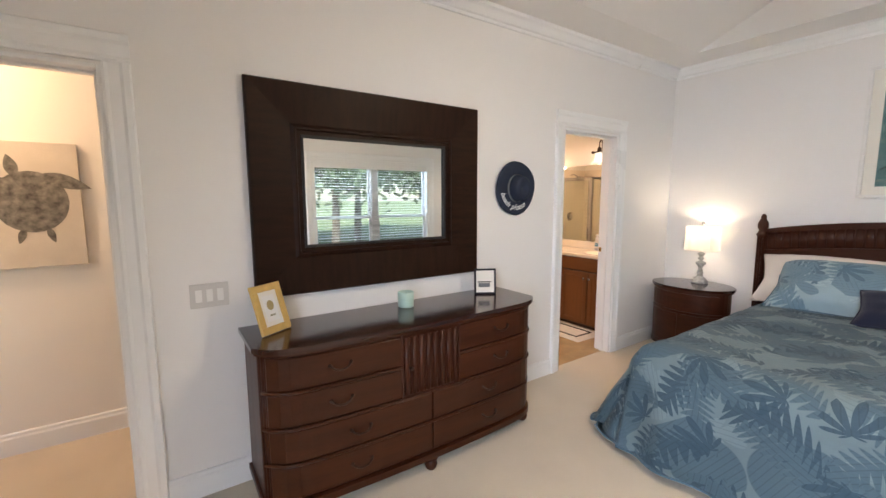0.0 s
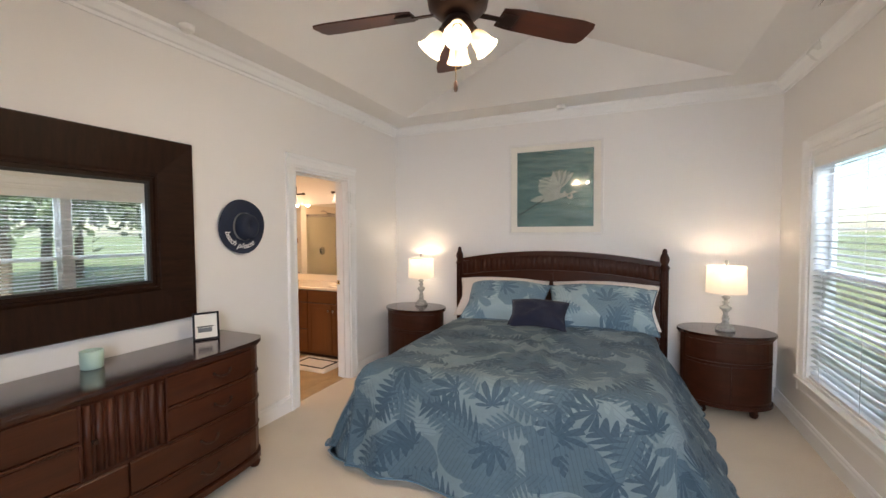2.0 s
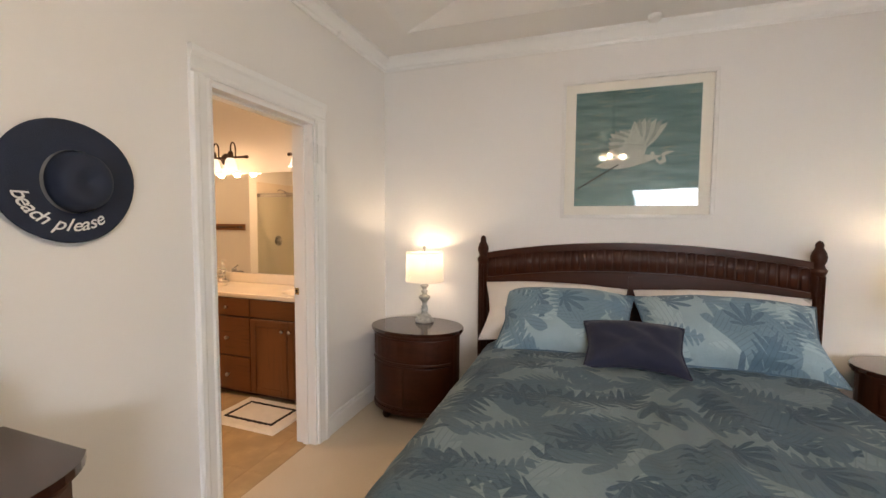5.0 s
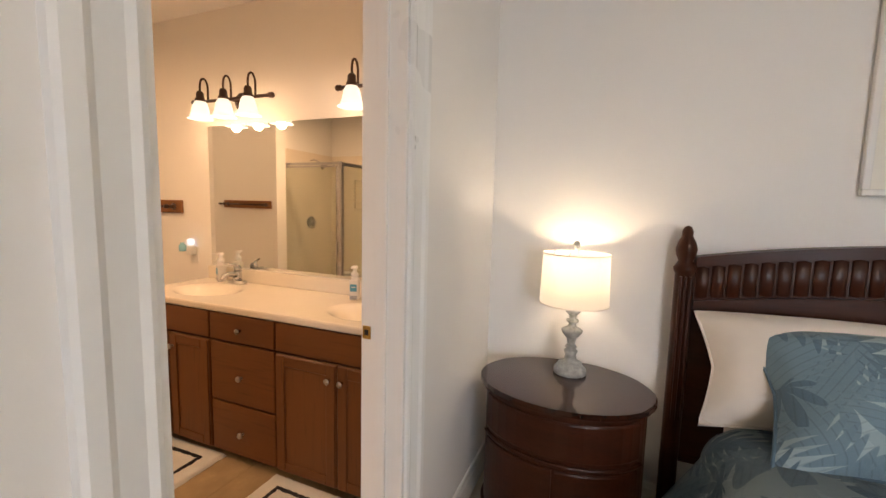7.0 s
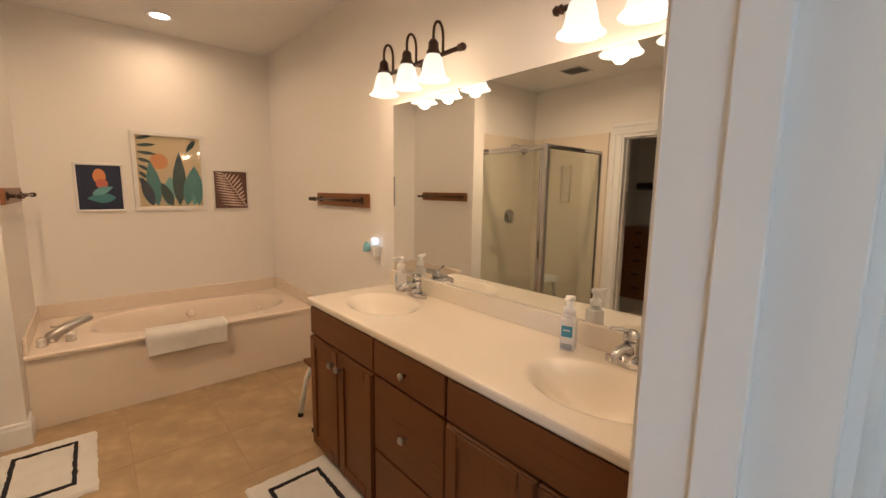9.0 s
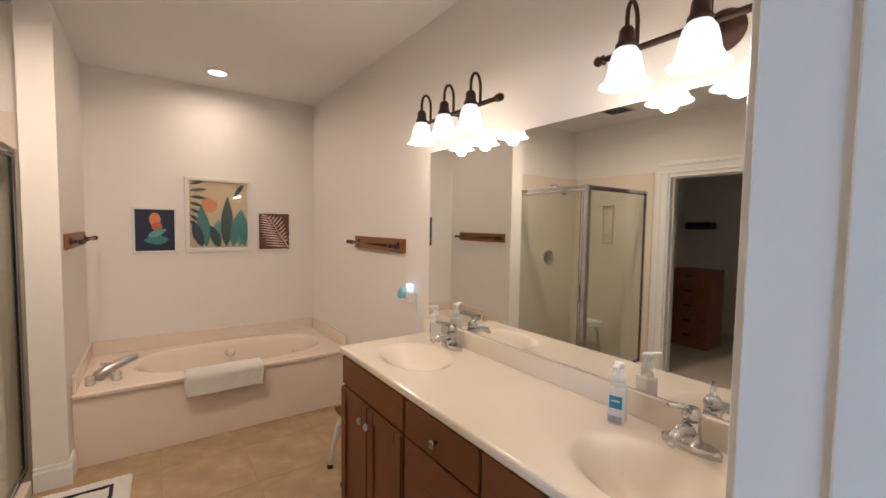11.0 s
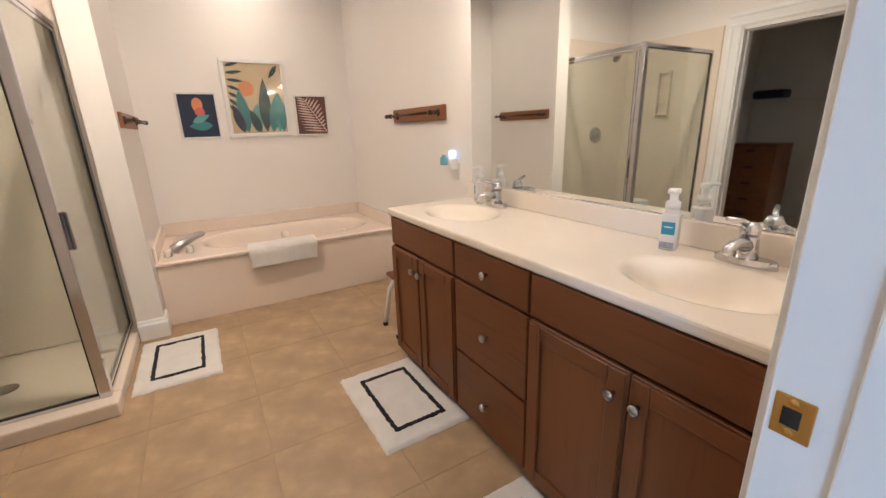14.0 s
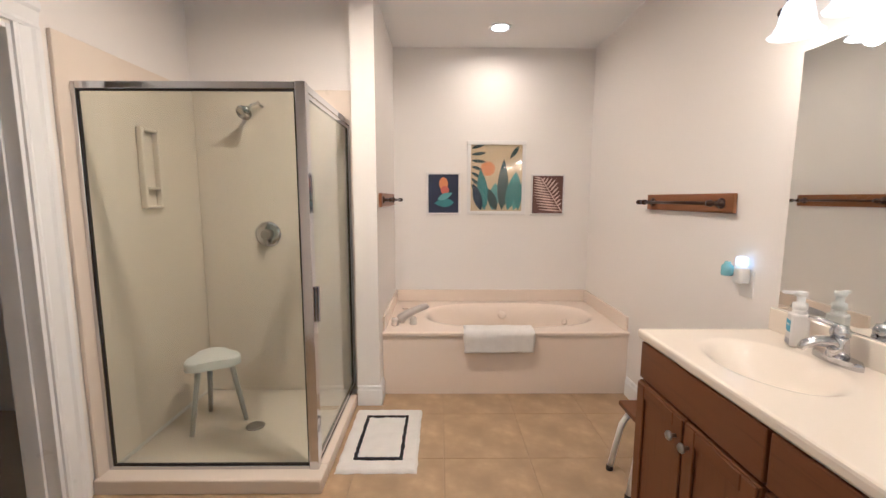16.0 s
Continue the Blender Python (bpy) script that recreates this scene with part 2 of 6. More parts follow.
def join(*bms):
    out = bmesh.new()
    for b in bms:
        me = bpy.data.meshes.new("join")
        b.to_mesh(me)
        b.free()
        out.from_mesh(me)
        bpy.data.meshes.remove(me)
    return out


def wall(name, axis, a0, a1, p0, p1, z0, z1, holes, material, label):
    """A wall along axis from a0 to a1, between p0 and p1 across, with openings (a, a, z, z)."""
    bm = bmesh.new()
    cuts = sorted({a0, a1, *(h[0] for h in holes), *(h[1] for h in holes)})
    for u, v in zip(cuts, cuts[1:]):
        spans, z = [], z0
        for h in sorted((h for h in holes if h[0] <= u and h[1] >= v), key=lambda h: h[2]):
            if h[2] > z:
                spans.append((z, h[2]))
            z = h[3]
        if z < z1:
            spans.append((z, z1))
        for lo, hi in spans:
            box(bm, *((u, v, p0, p1) if axis == "x" else (p0, p1, u, v)), lo, hi)
    bmesh.ops.remove_doubles(bm, verts=bm.verts, dist=1e-5)
    return setting(part(name, bm, material), label, "wall")


# ---- structure: bedroom ----
D0, D1, DH = 2.712, 3.455, 2.035     # doorway to the bathroom
H0, H1 = -0.99, -0.165             # doorway to the hall
C0, C1, CH = 3.55, 4.31, 1.99      # doorway to the closet, along y
W0, W1, WZ0, WZ1 = 1.82, 3.80, 0.40, 2.06   # window
NB = NY + WT
wall("wall_north", "x", WX - WT, EX + 0.3, NY, NB - 0.005, 0, 3.6, [(H0, H1, 0, 2.02), (D0, D1, 0, DH)], M_WALL, "off-white painted bedroom wall with two doorways")
wall("wall_north_bath_side", "x", LX - WT, BX + WT, NB - 0.005, NB, 0, BZ, [(D0, D1, 0, DH)], M_BWALL, "cream painted bathroom face of the doorway wall")
wall("wall_east", "y", SY - WT, NY, EX, EX + WT, 0, 3.6, [], M_WALL, "off-white painted wall behind the headboard")
wall("wall_south", "x", WX - WT, EX, SY - WT, SY, 0, 3.6, [(W0, W1, WZ0, WZ1)], M_WALL, "off-white painted wall with a wide twin window")
wall("wall_west", "y", SY, NY, WX - WT, WX, 0, 3.6, [(-1.4, -0.25, 0.5, 2.2)], M_WALL, "plain off-white painted bedroom wall")
setting(part("floor", boxed(WX - WT, EX + 0.3, SY - WT, NY + 0.06, -0.1, 0), M_CARPET), "beige cut-pile bedroom carpet", "carpet")

# tray ceiling: a flat border and a ridged vault
V0, V1, VS, VN, VR, VZ = WX + 0.4, 4.0, -1.105, 1.863, 0.379, 3.40


def tray():
    bm = bmesh.new()
    box(bm, V1, EX, SY, NY, CEIL, CEIL + 0.12)
    box(bm, WX, V0, SY, NY, CEIL, CEIL + 0.12)
    box(bm, V0, V1, SY, VS, CEIL, CEIL + 0.12)
    box(bm, V0, V1, VN, NY, CEIL, CEIL + 0.12)
    z = CEIL + 0.12
    slope = (VZ - CEIL) / (VR - VS)
    for y0, y1 in ((VS, VR), (VN, VR)):
        lo = [bm.verts.new((x, y0, CEIL)) for x in (V0, V1)]
        hi = [bm.verts.new((x, y1, VZ)) for x in (V1, V0)]
        bm.faces.new(lo + hi)
        lo2 = [bm.verts.new((x, y0, CEIL + 0.12)) for x in (V0, V1)]
        hi2 = [bm.verts.new((x, y1, VZ + 0.12)) for x in (V1, V0)]
        bm.faces.new((lo2 + hi2)[::-1])
    for x in (V0 + 0.004, V1 - 0.004):
        bm.faces.new([bm.verts.new(p) for p in ((x, VS, CEIL), (x, VN, CEIL), (x, VR, VZ))])
        s = 0.05 if x > 0 else -0.05
        bm.faces.new([bm.verts.new(p) for p in ((x + s, VS, CEIL), (x + s, VN, CEIL), (x + s, VR, VZ + 0.1))])
    bmesh.ops.recalc_face_normals(bm, faces=bm.faces)
    return bm


setting(part("ceiling", tray(), M_CEIL), "white vaulted tray ceiling with a flat border", "ceiling")
setting(part("roof_deck", boxed(WX - WT, EX + 0.3, SY - WT, NB, 3.62, 3.7), M_CEIL), "plain deck above the vault", "roof")

CROWN = [(0, 0), (0.012, 0), (0.016, 0.018), (0.03, 0.025), (0.055, 0.062), (0.072, 0.075), (0.075, 0.095), (0, 0.095)]
BASE = [(0, 0), (0.016, 0), (0.016, 0.10), (0.011, 0.112), (0.011, 0.125), (0.006, 0.132), (0, 0.132)]
CZ = CEIL - 0.095


def trim(name, profile, start, end, out, label, category="trim"):
    return setting(part(name, strip(profile, start, end, out), M_TRIM), label, category)


trim("crown_north", CROWN, (WX, NY, CZ), (EX, NY, CZ), (0, -1, 0), "white painted crown moulding", "moulding")
trim("crown_east", CROWN, (EX, NY, CZ), (EX, SY, CZ), (-1, 0, 0), "white painted crown moulding", "moulding")
trim("crown_south", CROWN, (EX, SY, CZ), (WX, SY, CZ), (0, 1, 0), "white painted crown moulding", "moulding")
trim("crown_west", CROWN, (WX, SY, CZ), (WX, NY, CZ), (1, 0, 0), "white painted crown moulding", "moulding")
CW = 0.10
for a, b in ((WX, H0 - CW), (H1 + CW, D0 - CW), (D1 + CW, EX)):
    trim("baseboard", BASE, (a, NY, 0), (b, NY, 0), (0, -1, 0), "white painted baseboard", "baseboard")
trim("baseboard", BASE, (EX, NY - 0.016, 0), (EX, SY + 0.016, 0), (-1, 0, 0), "white painted baseboard", "baseboard")
trim("baseboard", BASE, (WX, SY, 0), (EX, SY, 0), (0, 1, 0), "white painted baseboard", "baseboard")
# unseen window, added to house the daylight lamp; a solid board closes it
setting(part("assumed_window", join(boxed(WX - 0.14, WX - 0.12, -1.4, -0.25, 0.5, 2.2), boxed(WX - 0.11, WX, -1.4, -1.385, 0.5, 2.2), boxed(WX - 0.11, WX, -0.265, -0.25, 0.5, 2.2)), M_TRIM), "plain white unseen window, assumed behind the walker", "window")
trim("baseboard", BASE, (WX, SY + 0.016, 0), (WX, NY - 0.016, 0), (1, 0, 0), "white painted baseboard", "baseboard")

# door casing: profile across the board (along, out)
CASE = [(0, 0), (0, 0.012), (0.010, 0.016), (0.022, 0.012), (0.060, 0.018), (0.072, 0.026), (0.094, 0.026), (CW, 0.018), (CW, 0)]


def casing(name, axis, a0, a1, face, out, top, label):
    """Casing round a doorway on one wall face; out is +1 or -1 across the wall."""
    def P(a, z):
        return (a, face, z) if axis == "x" else (face, a, z)
    o = (0, out, 0) if axis == "x" else (out, 0, 0)
    al = Vector((1, 0, 0)) if axis == "x" else Vector((0, 1, 0))
    prof = [(q, p) for p, q in CASE]
    left = strip(prof, P(a0, 0), P(a0, top + 0.012), o, -al)
    right = strip(prof, P(a1, 0), P(a1, top + 0.012), o, al)
    head = strip([(q * 1.12, p * 1.15) for p, q in CASE], P(a0 - CW, top + 0.013), P(a1 + CW, top + 0.013), o, (0, 0, 1))
    c = setting(thing(name, (0, 0, 0), "", ""), label, "door casing")
    for nm, bm in (("side_board", left), ("side_board", right), ("head_board", head)):
        part(nm, bm, M_TRIM, c)
    return c


def jamb(name, axis, a0, a1, p0, p1, top):
    j = setting(thing(name, (0, 0, 0), "", ""), "white painted door jamb with its stop", "door jamb")
    mid = (p0 + p1) / 2
    def board(nm, lo, hi, q0, q1, z0, z1):
        part(nm, boxed(*((lo, hi, q0, q1) if axis == "x" else (q0, q1, lo, hi)), z0, z1, 0.0015, 1), M_TRIM, j)
    for lo, hi, z0, z1 in ((a0, a0 + 0.018, 0, top), (a1 - 0.018, a1, 0, top), (a0 + 0.018, a1 - 0.018, top - 0.018, top)):
        board("jamb_board", lo, hi, p0, p1, z0, z1)
    for lo, hi, z0, z1 in ((a0 + 0.0182, a0 + 0.03, 0, top - 0.018), (a1 - 0.03, a1 - 0.0182, 0, top - 0.018), (a0 + 0.03, a1 - 0.03, top - 0.03, top - 0.0182)):
        board("door_stop", lo, hi, mid - 0.018, mid + 0.018, z0, z1)
    return j


casing("door_trim_bath", "x", D0, D1, NY, -1, DH, "white moulded casing round the bathroom doorway")
casing("door_trim_bath_inside", "x", D0, D1, NB, 1, DH, "white moulded casing round the bathroom doorway")
jamb("door_jamb_bath", "x", D0, D1, NY - 0.002, NB + 0.002, DH)
casing("door_trim_hall", "x", H0, H1, NY, -1, 2.02, "white moulded casing round the hall doorway")
jamb("door_jamb_hall", "x", H0, H1, NY - 0.002, NB + 0.002, 2.02)
casing("door_trim_closet", "y", C0, C1, LX, 1, CH, "white moulded casing round the closet doorway")
jamb("door_jamb_closet", "y", C0, C1, LX - WT - 0.002, LX + 0.002, CH)

# ---- structure: hall ----
setting(part("floor_hall", boxed(-2.6, 1.2, NY + 0.06, 3.4, -0.1, 0), M_CARPET), "beige carpet of the hall", "carpet")
wall("wall_hall_north", "x", -2.6, 1.2, 3.25, 3.37, 0, 2.6, [], M_BWALL, "cream painted hall wall")
wall("wall_hall_west", "y", NB, 3.25, -2.6, -2.48, 0, 2.6, [], M_BWALL, "cream painted hall wall")
wall("wall_hall_east", "y", NB, 3.25, 1.08, 1.2, 0, 2.6, [], M_BWALL, "cream painted hall wall")
setting(part("ceiling_hall", boxed(-2.6, 1.2, NB, 3.37, 2.6, 2.7), M_CEIL), "white hall ceiling", "ceiling")
trim("baseboard", BASE, (-2.48, 3.25, 0), (1.08, 3.25, 0), (0, -1, 0), "white painted baseboard", "baseboard")

# ---- structure: bathroom and closet ----
wall("wall_bath_east", "y", NB, BY + WT, BX, BX + WT, 0, BZ + 0.1, [], M_BWALL, "cream painted wall behind the vanity")
wall("wall_bath_north", "x", LX - WT, BX, BY, BY + WT, 0, BZ + 0.1, [], M_BWALL, "cream painted wall above the tub")
wall("wall_bath_west", "y", NB, BY, LX - WT, LX, 0, BZ + 0.1, [(C0, C1, 0, CH)], M_BWALL, "cream painted wall with the closet doorway")
SHY, SHX, TX = 5.42, 2.47, 2.665      # back of the shower, its glazed side, the tub's end wall
setting(part("wall_shower_block", join(boxed(LX, TX, SHY, BY, 0, BZ), boxed(SHX + 0.05, TX, 5.27, SHY, 0, BZ)), M_BWALL), "cream painted wall between shower and tub", "wall")
setting(part("ceiling_bath", boxed(LX - WT, BX, NB, BY, BZ, BZ + 0.1), M_CEIL), "white bathroom ceiling", "ceiling")
for s, e, o in (((SHX + 0.05, 5.27, 0), (TX + 0.016, 5.27, 0), (0, -1, 0)), ((TX, 5.27, 0), (TX, 5.40, 0), (1, 0, 0)), ((BX, 4.25, 0), (BX, 5.40, 0), (-1, 0, 0)), ((LX, NB, 0), (LX, C0 - CW, 0), (1, 0, 0))):
    trim("baseboard", BASE, s, e, o, "white painted baseboard", "baseboard")
setting(part("floor_closet", boxed(-0.9, LX - WT, 3.4, 5.3, -0.1, 0), M_CARPET), "beige closet carpet", "carpet")
wall("wall_closet_west", "y", 3.4, 5.3, -1.0, -0.9, 0, 2.6, [], M_BWALL, "cream painted closet wall")
wall("wall_closet_north", "x", -0.9, LX - WT, 5.2, 5.3, 0, 2.6, [], M_BWALL, "cream painted closet wall")
wall("wall_closet_south", "x", -0.9, LX - WT, 3.38, 3.44, 0, 2.6, [], M_BWALL, "cream painted closet wall")
setting(part("ceiling_closet", boxed(-1.0, LX - WT, 3.38, 5.3, 2.6, 2.7), M_CEIL), "white closet ceiling", "ceiling")

# ---- window ----
def window():
    w = setting(thing("window_1", (0, 0, 0), "", ""), "white twin double-hung window with panes", "window")
    y0, y1 = SY - WT, SY
    bm = bmesh.new()
    for a in ((W0, W0 + 0.03, y0, y1, WZ0, WZ1), (W1 - 0.03, W1, y0, y1, WZ0, WZ1), (W0 + 0.03, W1 - 0.03, y0, y1, WZ0, WZ0 + 0.03), (W0 + 0.03, W1 - 0.03, y0, y1, WZ1 - 0.03, WZ1)):
        box(bm, *a)
    mid = (W0 + W1) / 2
    box(bm, mid - 0.05, mid + 0.05, y0, y1 - 0.05, WZ0 + 0.03, WZ1 - 0.03)
    part("window_frame", bm, M_TRIM, w)
    zm = 1.20
    for a, b in ((W0 + 0.03, mid - 0.05), (mid + 0.05, W1 - 0.03)):
        for lo, hi, d in ((WZ0 + 0.03, zm + 0.02, 0.045), (zm - 0.02, WZ1 - 0.03, 0.015)):
            bm = bmesh.new()
            yy = y0 + d
            t = 0.04
            for q in ((a, a + t, lo, hi), (b - t, b, lo, hi), (a + t, b - t, lo, lo + t), (a + t, b - t, hi - t, hi)):
                box(bm, q[0], q[1], yy, yy + 0.028, q[2], q[3], 0.003, 1)
            sash = part("sash", bm, M_TRIM, w)
            p = part("pane", boxed(a + t, b - t, yy + 0.011, yy + 0.016, lo + t, hi - t), M_GLASS, sash)
            p.visible_shadow = False
    prof = [(q, p) for p, q in CASE]
    lo, hi = WZ0 - 0.0, WZ1
    al = Vector((1, 0, 0))
    side = join(strip(prof, (W0, SY, lo - 0.09), (W0, SY, hi + 0.09), (0, 1, 0), -al), strip(prof, (W1, SY, lo - 0.09), (W1, SY, hi + 0.09), (0, 1, 0), al),
                strip(prof, (W0, SY, hi), (W1, SY, hi), (0, 1, 0)), strip(prof, (W0, SY, lo), (W1, SY, lo), (0, 1, 0), (0, 0, -1)))
    part("casing", side, M_TRIM, w)
    part("window_sill", boxed(W0 - 0.09, W1 + 0.09, SY + 0.001, SY + 0.045, lo - 0.012, lo + 0.012, 0.005), M_TRIM, w)


window()

# ---- blinds ----
def blinds():
    b = thing("window_blind", (0, SY - 0.035, 0), "white two-inch horizontal blind, slats open, hanging in the window", "blind")
    part("headrail", boxed(W0 + 0.035, W1 - 0.035, -0.03, 0.032, WZ1 - 0.125, WZ1 - 0.032, 0.004), M_BLIND, b)
    part("bottom_rail", boxed(W0 + 0.04, W1 - 0.04, -0.025, 0.025, WZ0 + 0.032, WZ0 + 0.052, 0.004), M_BLIND, b)
    n, z0, z1 = 36, WZ0 + 0.08, WZ1 - 0.15
    bm = bmesh.new()
    rows = []
    for k in range(5):
        u = (k / 4 - 0.5)
        rows.append([bm.verts.new((x, u * 0.048, 0.004 - 0.016 * u * u)) for x in (W0 + 0.042, W1 - 0.042)])
    for p, q in zip(rows, rows[1:]):
        bm.faces.new((p[0], p[1], q[1], q[0]))
    g = bmesh.ops.solidify(bm, geom=list(bm.faces), thickness=0.0026)
    first = part("slat", bm, M_BLIND, b)
    for i in range(n):
        o = first if i == 0 else new("slat", first.data)
        o.parent = b
        o.location = (0, 0, z0 + (z1 - z0) * i / (n - 1))
        o.rotation_euler = (radians(-9 + 2 * math.sin(i * 1.7)), 0, radians(0.05 * math.sin(i * 2.3)))
    for x in (W0 + 0.2, (W0 + W1) / 2 - 0.25, (W0 + W1) / 2 + 0.25, W1 - 0.2):
        part("ladder_cord", tube([(x, 0.027, WZ0 + 0.05), (x, 0.027, WZ1 - 0.09)], 0.0014, 5), M_BLIND, b)


blinds()


# ---- bed ----
def leaf_print(name):
    """Slate-blue cotton printed with overlapping palm fans and fronds."""
    m = bpy.data.materials.new(name)
    nt, p = nodes_of(m)
    uv = coords(nt, kind="UV")
    wob = noise_tex(nt, uv, 3.0, 3)
    def op(kind, a, b=None):
        n = nt.nodes.new("ShaderNodeMath")
        n.operation = kind
        for s, v in zip(n.inputs, (a, b)):
            if v is None:
                continue
            if hasattr(v, "is_linked"):
                nt.links.new(v, s)
            else:
                s.default_value = v
        return n.outputs[0]
    def fan(scale, lobes, size, deep, shift, kind):
        mp = nt.nodes.new("ShaderNodeMapping")
        nt.links.new(uv, mp.inputs[0])
        mp.inputs["Location"].default_value = (shift, shift * 0.6, 0)
        vo = nt.nodes.new("ShaderNodeTexVoronoi")
        vo.voronoi_dimensions = "2D"
        nt.links.new(mp.outputs[0], vo.inputs["Vector"])
        vo.inputs["Scale"].default_value, vo.inputs["Randomness"].default_value = scale, 0.85
        sub = nt.nodes.new("ShaderNodeVectorMath")
        sub.operation = "SUBTRACT"
        nt.links.new(mp.outputs[0], sub.inputs[0])
        nt.links.new(vo.outputs["Position"], sub.inputs[1])
        sp = nt.nodes.new("ShaderNodeSeparateXYZ")
        nt.links.new(sub.outputs[0], sp.inputs[0])
        rc = nt.nodes.new("ShaderNodeSeparateColor")
        nt.links.new(vo.outputs["Color"], rc.inputs[0])
        turn = op("MULTIPLY", rc.outputs[0], 6.283)
        cs, sn = op("COSINE", turn), op("SINE", turn)
        x = op("ADD", op("MULTIPLY", sp.outputs[0], cs), op("MULTIPLY", sp.outputs[1], sn))
        y = op("SUBTRACT", op("MULTIPLY", sp.outputs[1], cs), op("MULTIPLY", sp.outputs[0], sn))
        r = op("SQRT", op("ADD", op("MULTIPLY", x, x), op("MULTIPLY", y, y)))
        if kind == "fan":
            ang = op("ARCTAN2", y, x)
            blades = op("ABSOLUTE", op("SINE", op("MULTIPLY", ang, lobes)))
            half = op("ADD", 0.45, op("MULTIPLY", op("COSINE", ang), 0.55))
            edge = op("MULTIPLY", op("ADD", op("MULTIPLY", blades, deep), 1 - deep), op("MULTIPLY", half, size))
            inside = op("SUBTRACT", edge, r)
        else:
            bend = op("ADD", y, op("MULTIPLY", op("MULTIPLY", x, x), 2.0))
            teeth = op("ABSOLUTE", op("SINE", op("ADD", op("MULTIPLY", x, lobes * 8), op("MULTIPLY", op("ABSOLUTE", bend), 40.0))))
            body = op("MULTIPLY", op("SUBTRACT", size * size, op("MULTIPLY", x, x)), 0.32 / size)
            inside = op("SUBTRACT", op("MULTIPLY", body, op("ADD", op("MULTIPLY", teeth, deep), 1 - deep)), op("ABSOLUTE", bend))
        vein = op("ABSOLUTE", op("SINE", op("MULTIPLY", y, 130.0)))
        return ramp(nt, inside, -0.002, 0.004), vein
    base, light, mid, dark = (0.300, 0.415, 0.480), (0.330, 0.445, 0.505), (0.140, 0.232, 0.305), (0.078, 0.148, 0.215)
    c = mixer(nt, ramp(nt, wob, 0.35, 0.65), base, tuple(v * 0.85 for v in base))
    for args, col in (((3.0, 4.0, 0.26, 0.7, 1.7, "frond"), light), ((1.9, 2.0, 0.36, 0.22, 0.3, "fan"), mid), ((2.2, 9.0, 0.34, 0.85, 5.2, "frond"), dark),
                      ((2.6, 3.5, 0.22, 0.75, 3.1, "fan"), mid), ((3.0, 12.0, 0.27, 0.9, 9.1, "frond"), mid), ((2.9, 5.5, 0.17, 0.85, 7.7, "fan"), dark)):
        mask, vein = fan(*args)
        tone = mixer(nt, ramp(nt, vein, 0.1, 0.4), tuple(v * 0.8 for v in col), col)
        c = mixer(nt, op("MULTIPLY", mask, 0.92), c, tone)
    nt.links.new(c, p.inputs["Base Color"])
    p.inputs["Roughness"].default_value = 0.8
    p.inputs["Sheen Weight"].default_value = 0.15
    ob = coords(nt)
    w1, w2 = noise_tex(nt, ob, 9.0, 4), noise_tex(nt, ob, 600.0, 2)
    bumped(nt, p, op("ADD", op("MULTIPLY", w1, 1.0), op("MULTIPLY", w2, 0.08)), 0.75, 0.025)
    return m


M_PRINT = leaf_print("palm_print_cotton")


def cloth(fn, nu, nv, u_len, v_len, u0=0.0, v0=0.0):
    bm = bmesh.new()
    uvl = bm.loops.layers.uv.new("UVMap")
    g = [[bm.verts.new(fn(i / nu, j / nv)) for j in range(nv + 1)] for i in range(nu + 1)]
    for i in range(nu):
        for j in range(nv):
            f = bm.faces.new((g[i][j], g[i + 1][j], g[i + 1][j + 1], g[i][j + 1]))
            for l, (a, b) in zip(f.loops, ((i, j), (i + 1, j), (i + 1, j + 1), (i, j + 1))):
                l[uvl].uv = (u0 + a / nu * u_len, v0 + b / nv * v_len)
    return bm


BED_Y, BED_HEAD, BED_FOOT, BED_TOP = 0.36, 4.28, 2.17, 0.64
HALF = 0.955


def drape(s, edge, top, radius, drop, flare):
    """Walks s metres outward from the middle: flat, over a rounded edge, then down. Returns out and z."""
    flat = edge - radius
    if s <= flat:
        return s, top
    arc = radius * math.pi / 2
    if s <= flat + arc:
        a = (s - flat) / radius
        return flat + radius * math.sin(a), top - radius + radius * math.cos(a)
    d = s - flat - arc
    return edge + flare * d, top - radius - d * math.sqrt(max(0.0, 1 - flare * flare))


